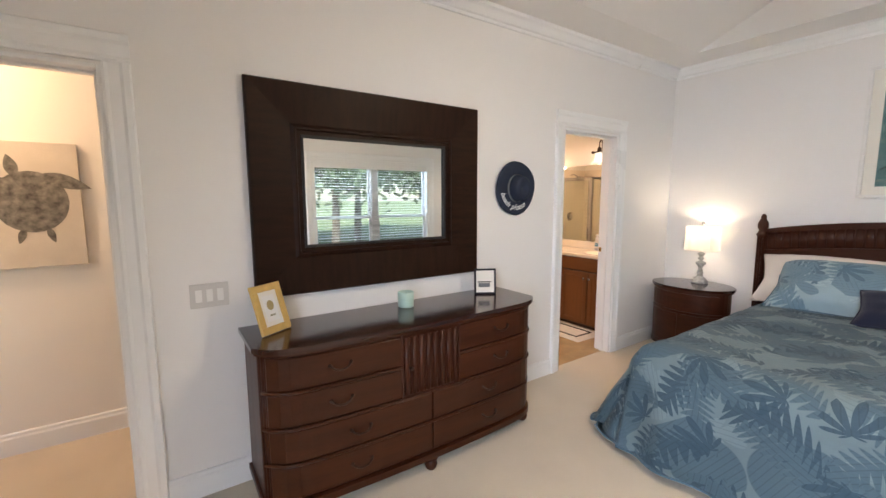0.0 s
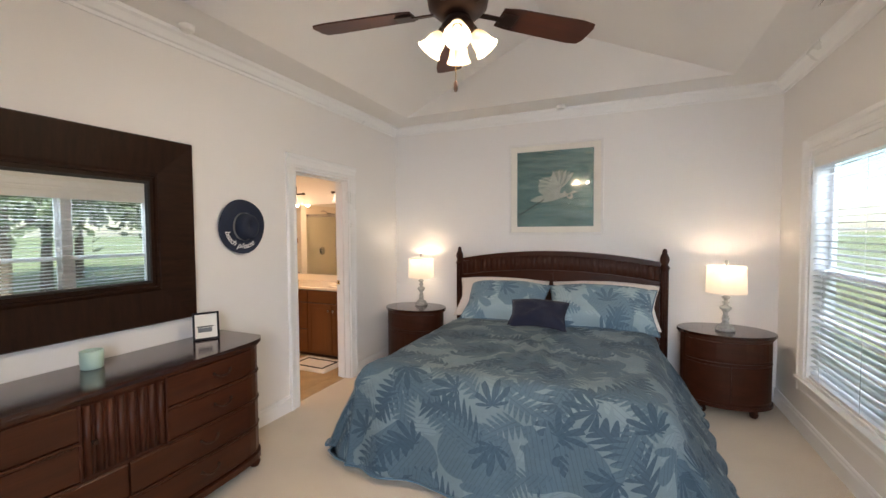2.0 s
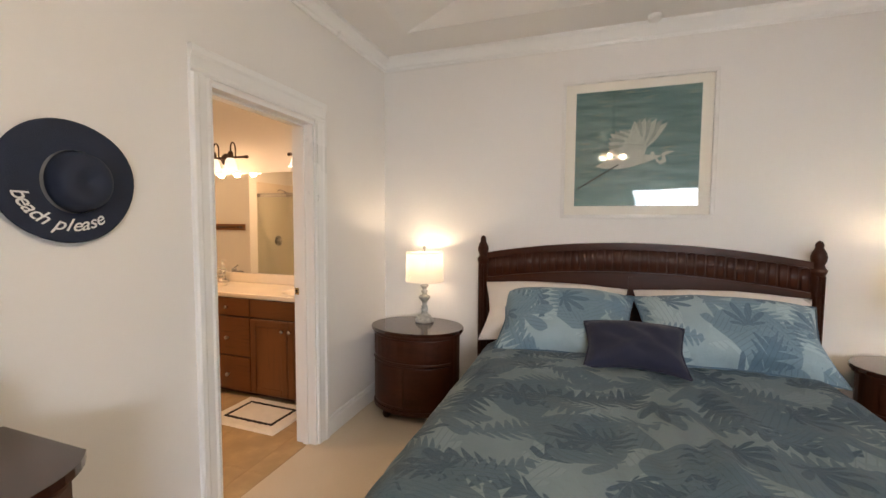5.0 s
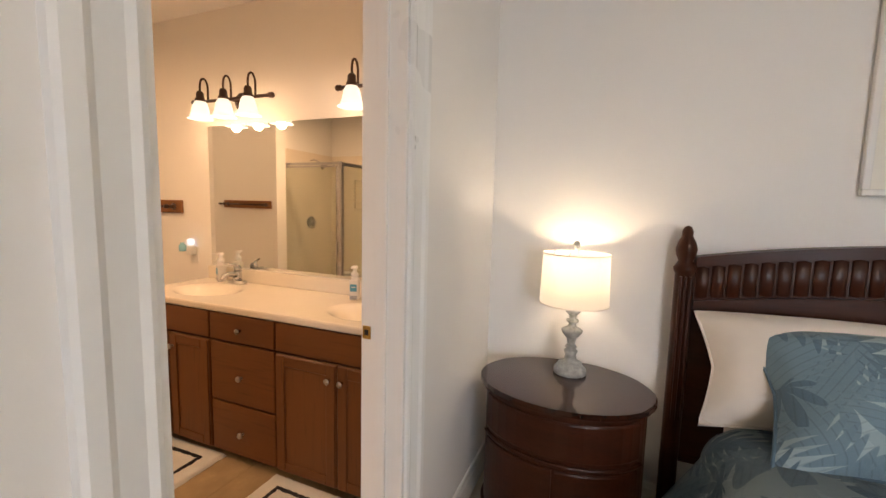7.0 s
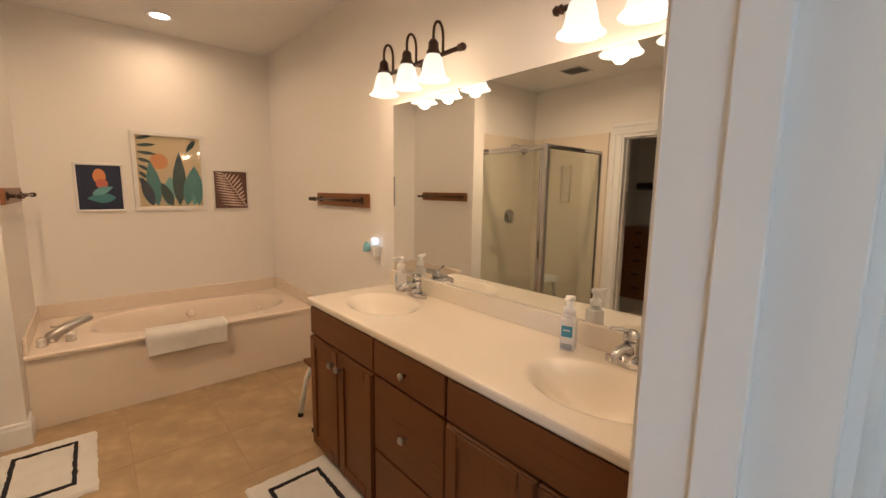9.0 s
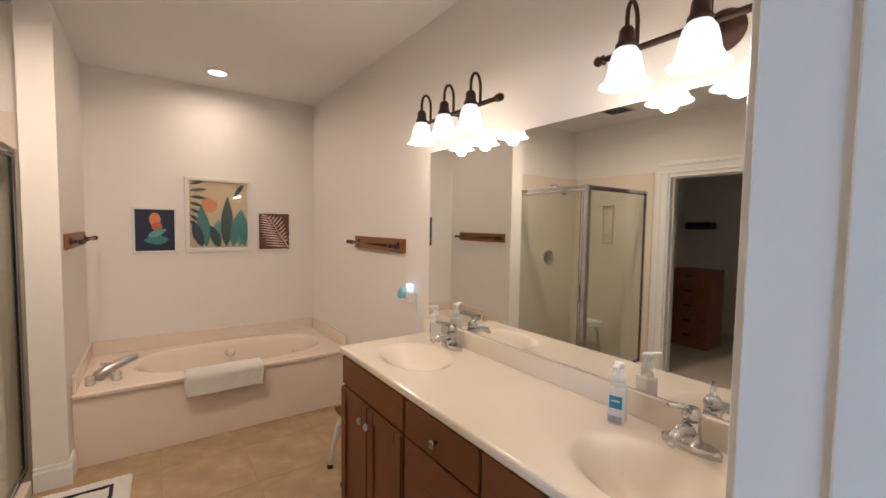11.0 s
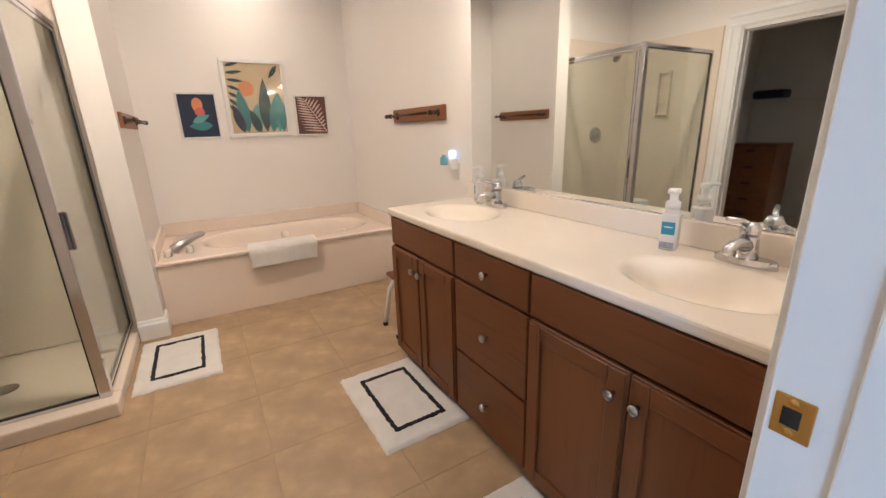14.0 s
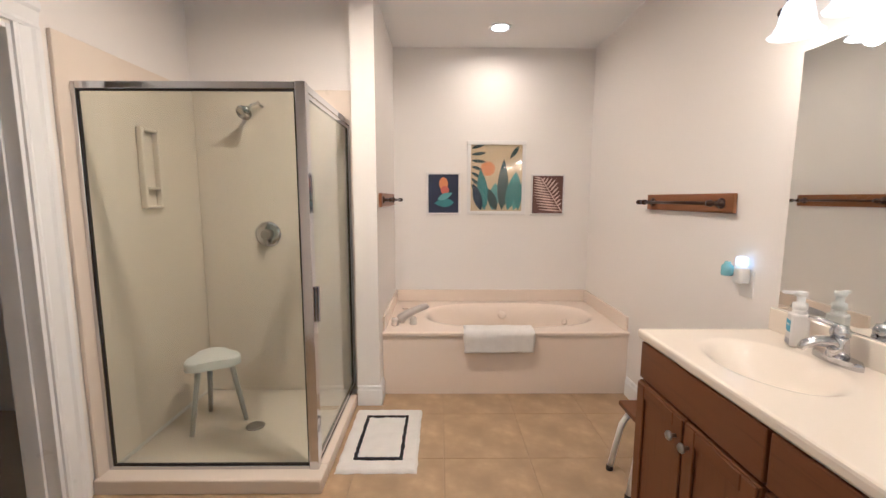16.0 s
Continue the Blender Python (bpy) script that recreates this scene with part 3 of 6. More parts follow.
def duvet_fn(u, v):
    radius = 0.17
    hang = 0.50
    half_len = (HALF - radius) + radius * math.pi / 2 + hang
    sv = (v * 2 - 1) * half_len
    length = BED_HEAD - 0.22 - BED_FOOT
    foot_len = length - radius + radius * math.pi / 2 + hang
    su = (1 - u) * foot_len
    oy, zy = drape(abs(sv), HALF, BED_TOP, radius, 0, 0.46 if sv > 0 else 0.56)
    ox, zx = drape(su, length, BED_TOP, radius, 0, 0.22)
    y = BED_Y + math.copysign(oy, sv)
    x = BED_HEAD - 0.22 - ox
    dy, dx = BED_TOP - zy, BED_TOP - zx
    z = BED_TOP - max(dy, dx) - 0.12 * min(dy, dx)
    corner = min(dy, dx)
    if corner > 0.02:
        k = min(1.0, corner / 0.35)
        x += 0.10 * k * (1 if dx < dy else 0.7)
        y -= math.copysign(0.10 * k, sv) * (1 if dy < dx else 0.7)
    hangs = max(dy, dx)
    wave = min(1.0, hangs / 0.4)
    run = (x * 1.0 if dy > dx else y)
    fold = 0.026 * wave * math.sin(run * 15 + 1.3 * math.sin(run * 5))
    if dy > dx:
        y += math.copysign(fold, sv)
    else:
        x -= fold
    if hangs < 0.05:
        z += 0.022 * noise.noise((x * 2.2, y * 2.2, 0.3)) + 0.016 * noise.noise((x * 6, y * 5, 2.3)) + 0.007 * (1 - abs(noise.noise((x * 5, y * 13, 7.3)))) ** 3
        z += 0.016 * math.exp(-((y - 0.15) / 0.35) ** 2 - ((x - 3.1) / 0.7) ** 2) * math.sin(y * 42 + 5 * noise.noise((x * 3, y * 3, 0)))
    else:
        z += 0.03 * noise.noise((x * 4, y * 4, 1.7)) * wave
    return Vector((x, y, max(z, 0.045)))


def pillow(name, parent_list, centre, size, tilt, spin, material, label, seed=0.0):
    """A stuffed cushion; size is width, height, thickness; tilt leans it back."""
    w, h, t = size
    t0 = thing(name, centre, label, "pillow", "bed pillows")
    def side(sgn):
        def fn(u, v):
            a, b = u * 2 - 1, v * 2 - 1
            puff = max(0.0, (1 - abs(a) ** 3.2) * (1 - abs(b) ** 3.2)) ** 0.55
            pinch = 1 - 0.07 * (1 - abs(b)) * abs(a) ** 2
            xx = a * w / 2 * (1 - 0.05 * (1 - b * b))
            zz = b * h / 2 * (1 - 0.06 * (1 - a * a))
            d = puff * t / 2 + 0.020 * noise.noise((a * 2.5 + seed, b * 2.5, sgn)) * (0.2 + puff)
            return Vector((xx * pinch, sgn * d, zz + h / 2 - 0.03 * (a * a)))
        return cloth(fn, 22, 16, w, h, seed, seed * 0.7)
    bm = join(side(-1), side(1))
    bmesh.ops.remove_doubles(bm, verts=bm.verts, dist=1e-4)
    bmesh.ops.recalc_face_normals(bm, faces=bm.faces)
    body = part("cushion", bm, material, t0, smooth=True)
    body.rotation_euler = (radians(tilt), 0, radians(spin))
    rim = []
    for k in range(80):
        c, e = k % 20 / 10 - 1, k // 20
        a, b = ((c, -1), (1, c), (-c, 1), (-1, -c))[e]
        rim.append(Vector((a * w / 2 * (1 - 0.05 * (1 - b * b)) * (1 - 0.07 * (1 - abs(b)) * a * a), 0, b * h / 2 * (1 - 0.06 * (1 - a * a)) + h / 2 - 0.03 * a * a)))
    part("piping", tube(rim + rim[:1], 0.006, 6), material, t0, smooth=True).rotation_euler = body.rotation_euler
    return t0


def bed():
    b = thing("bed", (0, 0, 0), "king bed with an arched dark cherry headboard and beadboard band", "bed")
    # posts
    for y in (BED_Y + 1.022, BED_Y - 1.022):
        prof = [(0.040, 0), (0.040, 0.05), (0.036, 0.07), (0.036, 1.13), (0.042, 1.14), (0.044, 1.155), (0.034, 1.17), (0.028, 1.185), (0.038, 1.21), (0.041, 1.235), (0.034, 1.262), (0.024, 1.28), (0.020, 1.29), (0.022, 1.305), (0.014, 1.325), (0.0, 1.332)]
        post = part("post", lathe(prof, 20, (4.335, y, 0)), M_CHERRY_Z, b, "turned cherry bedpost with an acorn finial", True)
        for k in range(3):
            part("reed", tube([(4.297, y + (k - 1) * 0.018, 0.5), (4.297, y + (k - 1) * 0.018, 1.12)], 0.006, 6), M_CHERRY_Z, post)
    y0, y1 = BED_Y - 0.985, BED_Y + 0.985
    def arch(y, lo, hi):
        k = (y - BED_Y) / 0.985
        return lo + (hi - lo) * (1 - k * k)
    n = 40
    def band(za, zb, ra, rb, x0, x1):
        bm = bmesh.new()
        ring = []
        for i in range(n + 1):
            y = y0 + (y1 - y0) * i / n
            ring.append([bm.verts.new(p) for p in ((x0, y, arch(y, za, ra)), (x1, y, arch(y, za, ra)), (x1, y, arch(y, zb, rb)), (x0, y, arch(y, zb, rb)))])
        for p, q in zip(ring, ring[1:]):
            for k in range(4):
                bm.faces.new((p[k], p[(k + 1) % 4], q[(k + 1) % 4], q[k]))
        bm.faces.new(ring[0][::-1])
        bm.faces.new(ring[-1])
        bmesh.ops.recalc_face_normals(bm, faces=bm.faces)
        return bm
    part("top_rail", band(1.165, 1.205, 1.255, 1.295, 4.300, 4.372), M_CHERRY_Y, b)
    part("bead_panel", band(1.02, 1.164, 1.10, 1.254, 4.325, 4.360), M_CHERRY_Y, b)
    part("middle_rail", band(0.99, 1.019, 1.07, 1.099, 4.308, 4.366), M_CHERRY_Y, b)
    part("lower_panel", band(0.30, 0.989, 0.30, 1.069, 4.330, 4.360), M_CHERRY_Y, b)
    part("centre_stile", boxed(4.318, 4.3295, BED_Y - 0.012, BED_Y + 0.012, 0.5, 1.068), M_CHERRY_Z, b)
    reed = None
    count = 36
    for i in range(count):
        y = y0 + (y1 - y0) * (i + 0.5) / count
        zlo, zhi = arch(y, 1.02, 1.10), arch(y, 1.164, 1.254)
        if reed is None:
            reed = part("bead", lathe([(0.0, -0.5), (0.023, -0.46), (0.023, 0.46), (0.0, 0.5)], 8), M_CHERRY_Z, b, smooth=True)
            o = reed
        else:
            o = new("bead", reed.data)
            o.parent = b
        o.location, o.scale = (4.324, y, (zlo + zhi) / 2), (0.26, 1, zhi - zlo - 0.008)
    part("mattress", boxed(BED_FOOT + 0.10, 4.29, BED_Y - HALF + 0.10, BED_Y + HALF - 0.10, 0.33, BED_TOP - 0.05, 0.06, 3), M_LINEN, b)
    part("box_spring", boxed(BED_FOOT + 0.05, 4.29, BED_Y - HALF + 0.04, BED_Y + HALF - 0.04, 0.10, 0.328, 0.02), M_LINEN, b)
    for x in (2.45, 4.1):
        for y in (BED_Y - 0.8, BED_Y, BED_Y + 0.8):
            part("leg", boxed(x, x + 0.05, y - 0.025, y + 0.025, 0, 0.1), M_BRONZE, b)
    # pleated skirt
    def skirt_line(s):
        L = BED_HEAD - BED_FOOT - 0.02
        w = 2 * HALF - 0.04
        if s < L:
            return (BED_HEAD - s, BED_Y + HALF - 0.02, 0, 1)
        if s < L + w:
            return (BED_FOOT + 0.02, BED_Y + HALF - 0.02 - (s - L), -1, 0)
        return (BED_FOOT + 0.02 + s - L - w, BED_Y - HALF + 0.02, 0, -1)
    total = 2 * (BED_HEAD - BED_FOOT - 0.02) + 2 * HALF - 0.04
    def skirt(u, v):
        x, y, nx, ny = skirt_line(u * total)
        d = (1 - v) * (0.02 + 0.014 * math.sin(u * 260) + 0.02 * noise.noise((u * 30, v, 0)))
        return Vector((x + nx * d, y + ny * d, 0.006 + v * 0.32))
    part("bed_skirt", cloth(skirt, 300, 5, total, 0.3), M_PRINT, b, "slate-blue gathered bed skirt", True)
    return b


bed()
dv = thing("duvet", (0, 0, 0), "slate-blue cotton duvet with palm-leaf print, draped over the bed", "duvet")
dbm = cloth(duvet_fn, 110, 130, 2.6, 2.9)
bmesh.ops.solidify(dbm, geom=list(dbm.faces), thickness=0.012)
part("cover", dbm, M_PRINT, dv, smooth=True)
part("foot_hem", tube([duvet_fn(0, j / 130) for j in range(131)], 0.007, 6), M_PRINT, dv, "stitched hem", True)
for v in (0, 1):
    part("side_hem", tube([duvet_fn(i / 110, v) for i in range(111)], 0.007, 6), M_PRINT, dv, "stitched hem", True)
M_BACKP = M_LINEN
for y, s in ((BED_Y + 0.50, 2.0), (BED_Y - 0.50, 4.0)):
    pillow("pillow", None, (4.06, y, BED_TOP + 0.0), (0.96, 0.44, 0.30), 34, 90, M_LINEN, "white cotton sleeping pillow leaning on the headboard", seed=s)
for y, w, s in ((BED_Y + 0.41, 0.84, 1.0), (BED_Y - 0.48, 0.95, 3.0)):
    pillow("pillow_sham", None, (3.83, y, BED_TOP + 0.0), (w, 0.50, 0.27), 48, 90, M_PRINT, "slate-blue palm-print pillow sham leaning on a white pillow", seed=s)
pillow("throw_pillow", None, (3.64, BED_Y + 0.03, BED_TOP + 0.02), (0.52, 0.30, 0.14), 46, 90, M_NAVY, "small navy fabric lumbar cushion", seed=6.0)


# ---- dresser ----
def bowed(w, back, bulge, round_r, grow=0.0, n=40):
    """Outline with a straight back at y = back, rounded front corners and a shallow bow to the front (-y)."""
    pts = [(w / 2 + grow, back), (-w / 2 - grow, back)]
    for i in range(n + 1):
        k = math.sin(math.pi / 2 * (-1 + 2 * i / n))
        y = -(bulge + grow) + front_y(k)
        pts.append((k * (w / 2 + grow), y))
    return pts


def front_y(k):
    return 0.10 * abs(k) ** 14 + 0.035 * k * k


def bow_panel(x0, x1, z0, z1, w, bulge, thick, proud, n=10):
    """A drawer front that follows the bow; x from the middle."""
    bm = bmesh.new()
    cols = []
    for i in range(n + 1):
        x = x0 + (x1 - x0) * i / n
        y = -bulge + front_y(2 * x / w)
        e = 0.006 if 0 < i < n else 0.0
        cols.append([bm.verts.new(p) for p in ((x, y + thick, z0), (x, y - proud + 0.006, z0), (x, y - proud, z0 + 0.008), (x, y - proud, z1 - 0.008), (x, y - proud + 0.006, z1), (x, y + thick, z1))])
    for a, b in zip(cols, cols[1:]):
        for k in range(6):
            bm.faces.new((a[k], a[(k + 1) % 6], b[(k + 1) % 6], b[k]))
    bm.faces.new(cols[0][::-1])
    bm.faces.new(cols[-1])
    bmesh.ops.recalc_face_normals(bm, faces=bm.faces)
    return bm


def bail(x, y, z, parent, wide=0.1):
    pts = [(x + wide / 2 * k, y - 0.012 - 0.010 * (1 - k * k), z - 0.022 * (1 - abs(k) ** 2.5)) for k in [i / 6 - 1 for i in range(13)]]
    h = part("handle", tube(pts, 0.0045, 8), M_BRONZE, parent, "antique bronze bail handle", True)
    for s in (-1, 1):
        part("rosette", lathe([(0.0, 0), (0.010, 0.001), (0.008, 0.006), (0.004, 0.012), (0, 0.013)], 10, m=Matrix.Translation((x + s * wide / 2, y, z)) @ pose(0, 0, 0, 90)), M_BRONZE, h)


def dresser():
    W, B = 1.67, 0.475
    d = thing("dresser", (1.122, 2.215, 0), "dark cherry bow-front dresser with eight drawers and fluted centre door", "dresser")
    part("body", slab(bowed(W - 0.02, 0, B - 0.02, 0), 0.10, 0.795), M_CHERRY_Z, d)
    part("top", slab(bowed(W, 0, B, 0, 0.015), 0.812, 0.836, 0.006), M_TOP, d, "polished dark top")
    part("top_moulding", slab(bowed(W, 0, B, 0, 0.004), 0.795, 0.811), M_CHERRY, d)
    part("plinth", slab(bowed(W, 0, B, 0, 0.004), 0.074, 0.108, 0.004), M_CHERRY, d)
    rows = [(0.118, 0.278), (0.292, 0.448), (0.462, 0.618), (0.632, 0.785)]
    for r, (z0, z1) in enumerate(rows):
        spans = [(-0.80, -0.006), (0.006, 0.80)] if r < 2 else [(-0.80, -0.185), (0.185, 0.80)]
        for x0, x1 in spans:
            dr = part("drawer", bow_panel(x0, x1, z0, z1, W, B - 0.02, 0.01, 0.012, 14), M_CHERRY, d)
            xm = (x0 + x1) / 2
            bail(xm, -(B - 0.02) + front_y(2 * xm / W) - 0.012, (z0 + z1) / 2 + 0.01, dr)
        if r:
            for x0, x1 in (((-0.82, 0.82),) if r < 2 else ((-0.82, -0.18), (0.18, 0.82))):
                part("rail_bead", tube([(x0 + (x1 - x0) * i / 24, -(B - 0.02) + front_y(2 * (x0 + (x1 - x0) * i / 24) / W) - 0.014, z0 - 0.007) for i in range(25)], 0.007, 8), M_CHERRY, d, smooth=True)
    door = part("door", bow_panel(-0.172, 0.172, 0.462, 0.785, W, B - 0.02, 0.01, 0.006), M_CHERRY_Z, d)
    for i in range(8):
        x = -0.15 + 0.30 * i / 7
        part("flute", tube([(x, -(B - 0.02) - 0.006, 0.475), (x, -(B - 0.02) - 0.006, 0.773)], 0.016, 8), M_CHERRY_Z, door, smooth=True)
    part("knob", lathe([(0.006, 0), (0.006, 0.014), (0.012, 0.02), (0.010, 0.028), (0, 0.030)], 12, m=Matrix.Translation((-0.14, -(B - 0.0), 0.62)) @ pose(0, 0, 0, 90)), M_BRONZE, door)
    for x in (-0.178, 0.178):
        part("stile", tube([(x, -(B - 0.012), 0.46), (x, -(B - 0.012), 0.79)], 0.008, 8), M_CHERRY_Z, d)
    foot = [(0.022, 0), (0.030, 0.010), (0.036, 0.030), (0.030, 0.048), (0.024, 0.055), (0.040, 0.064), (0.040, 0.073)]
    for x, y in ((-0.775, -0.365), (0.775, -0.365), (0.0, -0.445), (-0.76, -0.06), (0.76, -0.06)):
        part("foot", lathe(foot, 16, (x, y, 0)), M_CHERRY_Z, d, "turned bun foot", True)
    for s in (-1, 1):
        for i in range(3):
            k = s * (0.965 + 0.012 * i)
            x = k * (W / 2 - 0.008)
            y = -(B - 0.02) + front_y(k) + 0.0
            part("reed", tube([(x, y, 0.11), (x, y, 0.79)], 0.008, 8), M_CHERRY_Z, d, smooth=True)


dresser()


def wall_mirror():
    x0, x1, z0, z1, w = 0.362, 1.79, 0.965, 2.06, 0.258
    m = thing("wall_mirror", (0, NY - 0.002, 0), "large mirror in a wide dark espresso wood frame above the dresser", "mirror")
    gx0, gx1, gz0, gz1 = x0 + w, x1 - w, z0 + 0.245, z1 - 0.258
    prof = [(0.0, 0.0), (0.0, 0.030), (0.03, 0.045), (0.80, 0.026), (0.86, 0.034), (0.90, 0.034), (0.92, 0.020), (1.0, 0.020), (1.0, 0.0)]
    outer = [(x0, z0), (x1, z0), (x1, z1), (x0, z1)]
    inner = [(gx0, gz0), (gx1, gz0), (gx1, gz1), (gx0, gz1)]
    for i in range(4):
        j = (i + 1) % 4
        bm = bmesh.new()
        ends = []
        for q in (i, j):
            ends.append([bm.verts.new((outer[q][0] + (inner[q][0] - outer[q][0]) * p, -d, outer[q][1] + (inner[q][1] - outer[q][1]) * p)) for p, d in prof])
        for k in range(len(prof) - 1):
            bm.faces.new((ends[0][k], ends[0][k + 1], ends[1][k + 1], ends[1][k]))
        bmesh.ops.recalc_face_normals(bm, faces=bm.faces)
        part("frame_board", bm, M_ESPRESSO_Z if i % 2 == 0 else M_ESPRESSO, m)
    part("glass", boxed(gx0 - 0.004, gx1 + 0.004, -0.012, -0.004, gz0 - 0.004, gz1 + 0.004), M_MIRROR, m, "silvered mirror glass")
    part("bead", join(boxed(gx0, gx1, -0.028, -0.0125, gz0, gz0 + 0.014, 0.003), boxed(gx0, gx1, -0.028, -0.0125, gz1 - 0.014, gz1, 0.003), boxed(gx0, gx0 + 0.014, -0.028, -0.0125, gz0 + 0.0141, gz1 - 0.0141, 0.003), boxed(gx1 - 0.014, gx1, -0.028, -0.0125, gz0 + 0.0141, gz1 - 0.0141, 0.003)), M_SEAL, m, "black inner bead")


wall_mirror()


# ---- nightstands and lamps ----
def nightstand(place, label):
    n = thing("nightstand", place, label, "nightstand", "nightstands beside the bed")
    def oval(a, b, seg=40):
        return [(b * math.cos(2 * math.pi * i / seg), a * math.sin(2 * math.pi * i / seg)) for i in range(seg)]
    part("top", slab(oval(0.355, 0.265), 0.640, 0.662, 0.006), M_TOP, n, "polished oval top")
    part("top_moulding", slab(oval(0.342, 0.252), 0.622, 0.6395), M_CHERRY_Z, n)
    part("body", slab(oval(0.325, 0.237), 0.085, 0.6215), M_CHERRY_Z, n, smooth=False)
    part("plinth", slab(oval(0.338, 0.250), 0.072, 0.10, 0.005), M_CHERRY_Z, n)
    def curved(a0, a1, z0, z1, proud):
        bm = bmesh.new()
        cols = []
        for i in range(15):
            t = radians(180 + a0 + (a1 - a0) * i / 14)
            cols.append([bm.verts.new(((0.237 + q) * math.cos(t), (0.325 + q) * math.sin(t), z)) for q, z in ((-0.004, z0), (proud, z0), (proud + 0.003, z0 + 0.008), (proud + 0.003, z1 - 0.008), (proud, z1), (-0.004, z1))])
        for a, b in zip(cols, cols[1:]):
            for k in range(6):
                bm.faces.new((a[k], a[(k + 1) % 6], b[(k + 1) % 6], b[k]))
        bm.faces.new(cols[0][::-1])
        bm.faces.new(cols[-1])
        bmesh.ops.recalc_face_normals(bm, faces=bm.faces)
        return bm
    part("drawer", curved(-62, 62, 0.455, 0.605, 0.005), M_CHERRY_Y, n)
    part("rail", curved(-66, 66, 0.425, 0.440, 0.010), M_CHERRY_Y, n)
    for a0, a1 in ((-62, -1), (1, 62)):
        part("door", curved(a0, a1, 0.120, 0.412, 0.005), M_CHERRY_Y, n)
    foot = [(0.020, 0), (0.028, 0.012), (0.032, 0.032), (0.024, 0.05), (0.034, 0.062), (0.034, 0.075)]
    for t in (40, 140, 220, 320):
        part("foot", lathe(foot, 14, (0.20 * math.cos(radians(t)), 0.275 * math.sin(radians(t)), 0)), M_CHERRY_Z, n, smooth=True)
    return n


NL = (4.10, 1.825, 0)
NR = (4.115, -1.10, 0)
nightstand(NL, "oval dark cherry nightstand with drawer and doors, near the bathroom doorway")
nightstand(NR, "oval dark cherry nightstand with drawer and doors, beside the window")


def table_lamp(place, label):
    t = thing("table_lamp", place, label, "lamp", "bedside lamps")
    prof = [(0.070, 0), (0.070, 0.020), (0.062, 0.022), (0.062, 0.030), (0.052, 0.036), (0.052, 0.046), (0.030, 0.056), (0.022, 0.080), (0.030, 0.100), (0.018, 0.112), (0.026, 0.118), (0.016, 0.130), (0.020, 0.155), (0.042, 0.182), (0.046, 0.194), (0.036, 0.202), (0.020, 0.210), (0.014, 0.222), (0.026, 0.232), (0.026, 0.240), (0.014, 0.248), (0.018, 0.262), (0.032, 0.276), (0.032, 0.284), (0.012, 0.292), (0.010, 0.33)]
    part("base", lathe(prof, 24), M_STONEW, t, "whitewashed turned wood base", True)
    bm = bmesh.new()
    seg = 40
    rings = [[bm.verts.new((r * math.cos(2 * math.pi * i / seg), r * math.sin(2 * math.pi * i / seg), z)) for i in range(seg)] for r, z in ((0.146, 0.315), (0.139, 0.535))]
    for i in range(seg):
        bm.faces.new((rings[0][i], rings[0][(i + 1) % seg], rings[1][(i + 1) % seg], rings[1][i]))
    bmesh.ops.solidify(bm, geom=list(bm.faces), thickness=0.002)
    shade = part("shade", bm, M_SHADE, t, "white drum shade, lit", True)
    for r, z in ((0.147, 0.315), (0.140, 0.533)):
        part("shade_trim", tube([(r * math.cos(2 * math.pi * i / 40), r * math.sin(2 * math.pi * i / 40), z) for i in range(41)], 0.0025, 6), M_LINEN, shade)
    part("harp", tube([(0.0, 0.05 * math.sin(a), 0.42 - 0.13 * math.cos(a)) for a in [i * math.pi / 8 for i in range(9)]], 0.002, 6), M_NICKEL, t)
    part("finial", lathe([(0.004, 0.535), (0.004, 0.553), (0.012, 0.560), (0.015, 0.572), (0.009, 0.586), (0, 0.59)], 12), M_STONEW, t, smooth=True)
    part("bulb", lathe([(0.012, 0.335), (0.013, 0.37), (0.027, 0.405), (0.026, 0.425), (0.014, 0.445), (0, 0.447)], 14), M_FROST, t, smooth=True)
    return t


LL, LR = (4.215, 1.812, 0.663), (4.09, -1.097, 0.663)
table_lamp(LL, "whitewashed turned table lamp with a white drum shade, lit")
table_lamp(LR, "turned whitewashed lamp with a lit white drum shade, by the window")
for x, y, z in (LL, LR):
    lamp("lamp_bulb", "POINT", (x, y, z + 0.465), 0.85, SOFT, 0.025)


# ---- bathroom: vanity ----
VX, VY0, VY1 = 3.86, NB + 0.002, 4.215


def panel_door(y0, y1, z0, z1, parent, name="door"):
    """Raised-frame door on the vanity's face, facing -x."""
    d = part(name, boxed(-0.021, -0.001, y0, y1, z0, z1, 0.003, 1), M_MAPLE, parent)
    s = 0.055
    for a in ((y0 + 0.004, y0 + s, z0 + 0.004, z1 - 0.004), (y1 - s, y1 - 0.004, z0 + 0.004, z1 - 0.004)):
        part("stile", boxed(-0.030, -0.0215, a[0], a[1], a[2], a[3], 0.003, 1), M_MAPLE, d)
    for a in ((y0 + s + 0.001, y1 - s - 0.001, z0 + 0.004, z0 + s), (y0 + s + 0.001, y1 - s - 0.001, z1 - s, z1 - 0.004)):
        part("rail", boxed(-0.030, -0.0215, a[0], a[1], a[2], a[3], 0.003, 1), M_MAPLE_Y, d)
    return d


def knob(y, z, parent):
    part("knob", lathe([(0.006, 0), (0.006, 0.012), (0.015, 0.018), (0.016, 0.024), (0.012, 0.029), (0, 0.031)], 16, m=Matrix.Translation((-0.030, y, z)) @ pose(0, 0, 0, 0, -90)), M_NICKEL, parent, "brushed nickel knob", True)


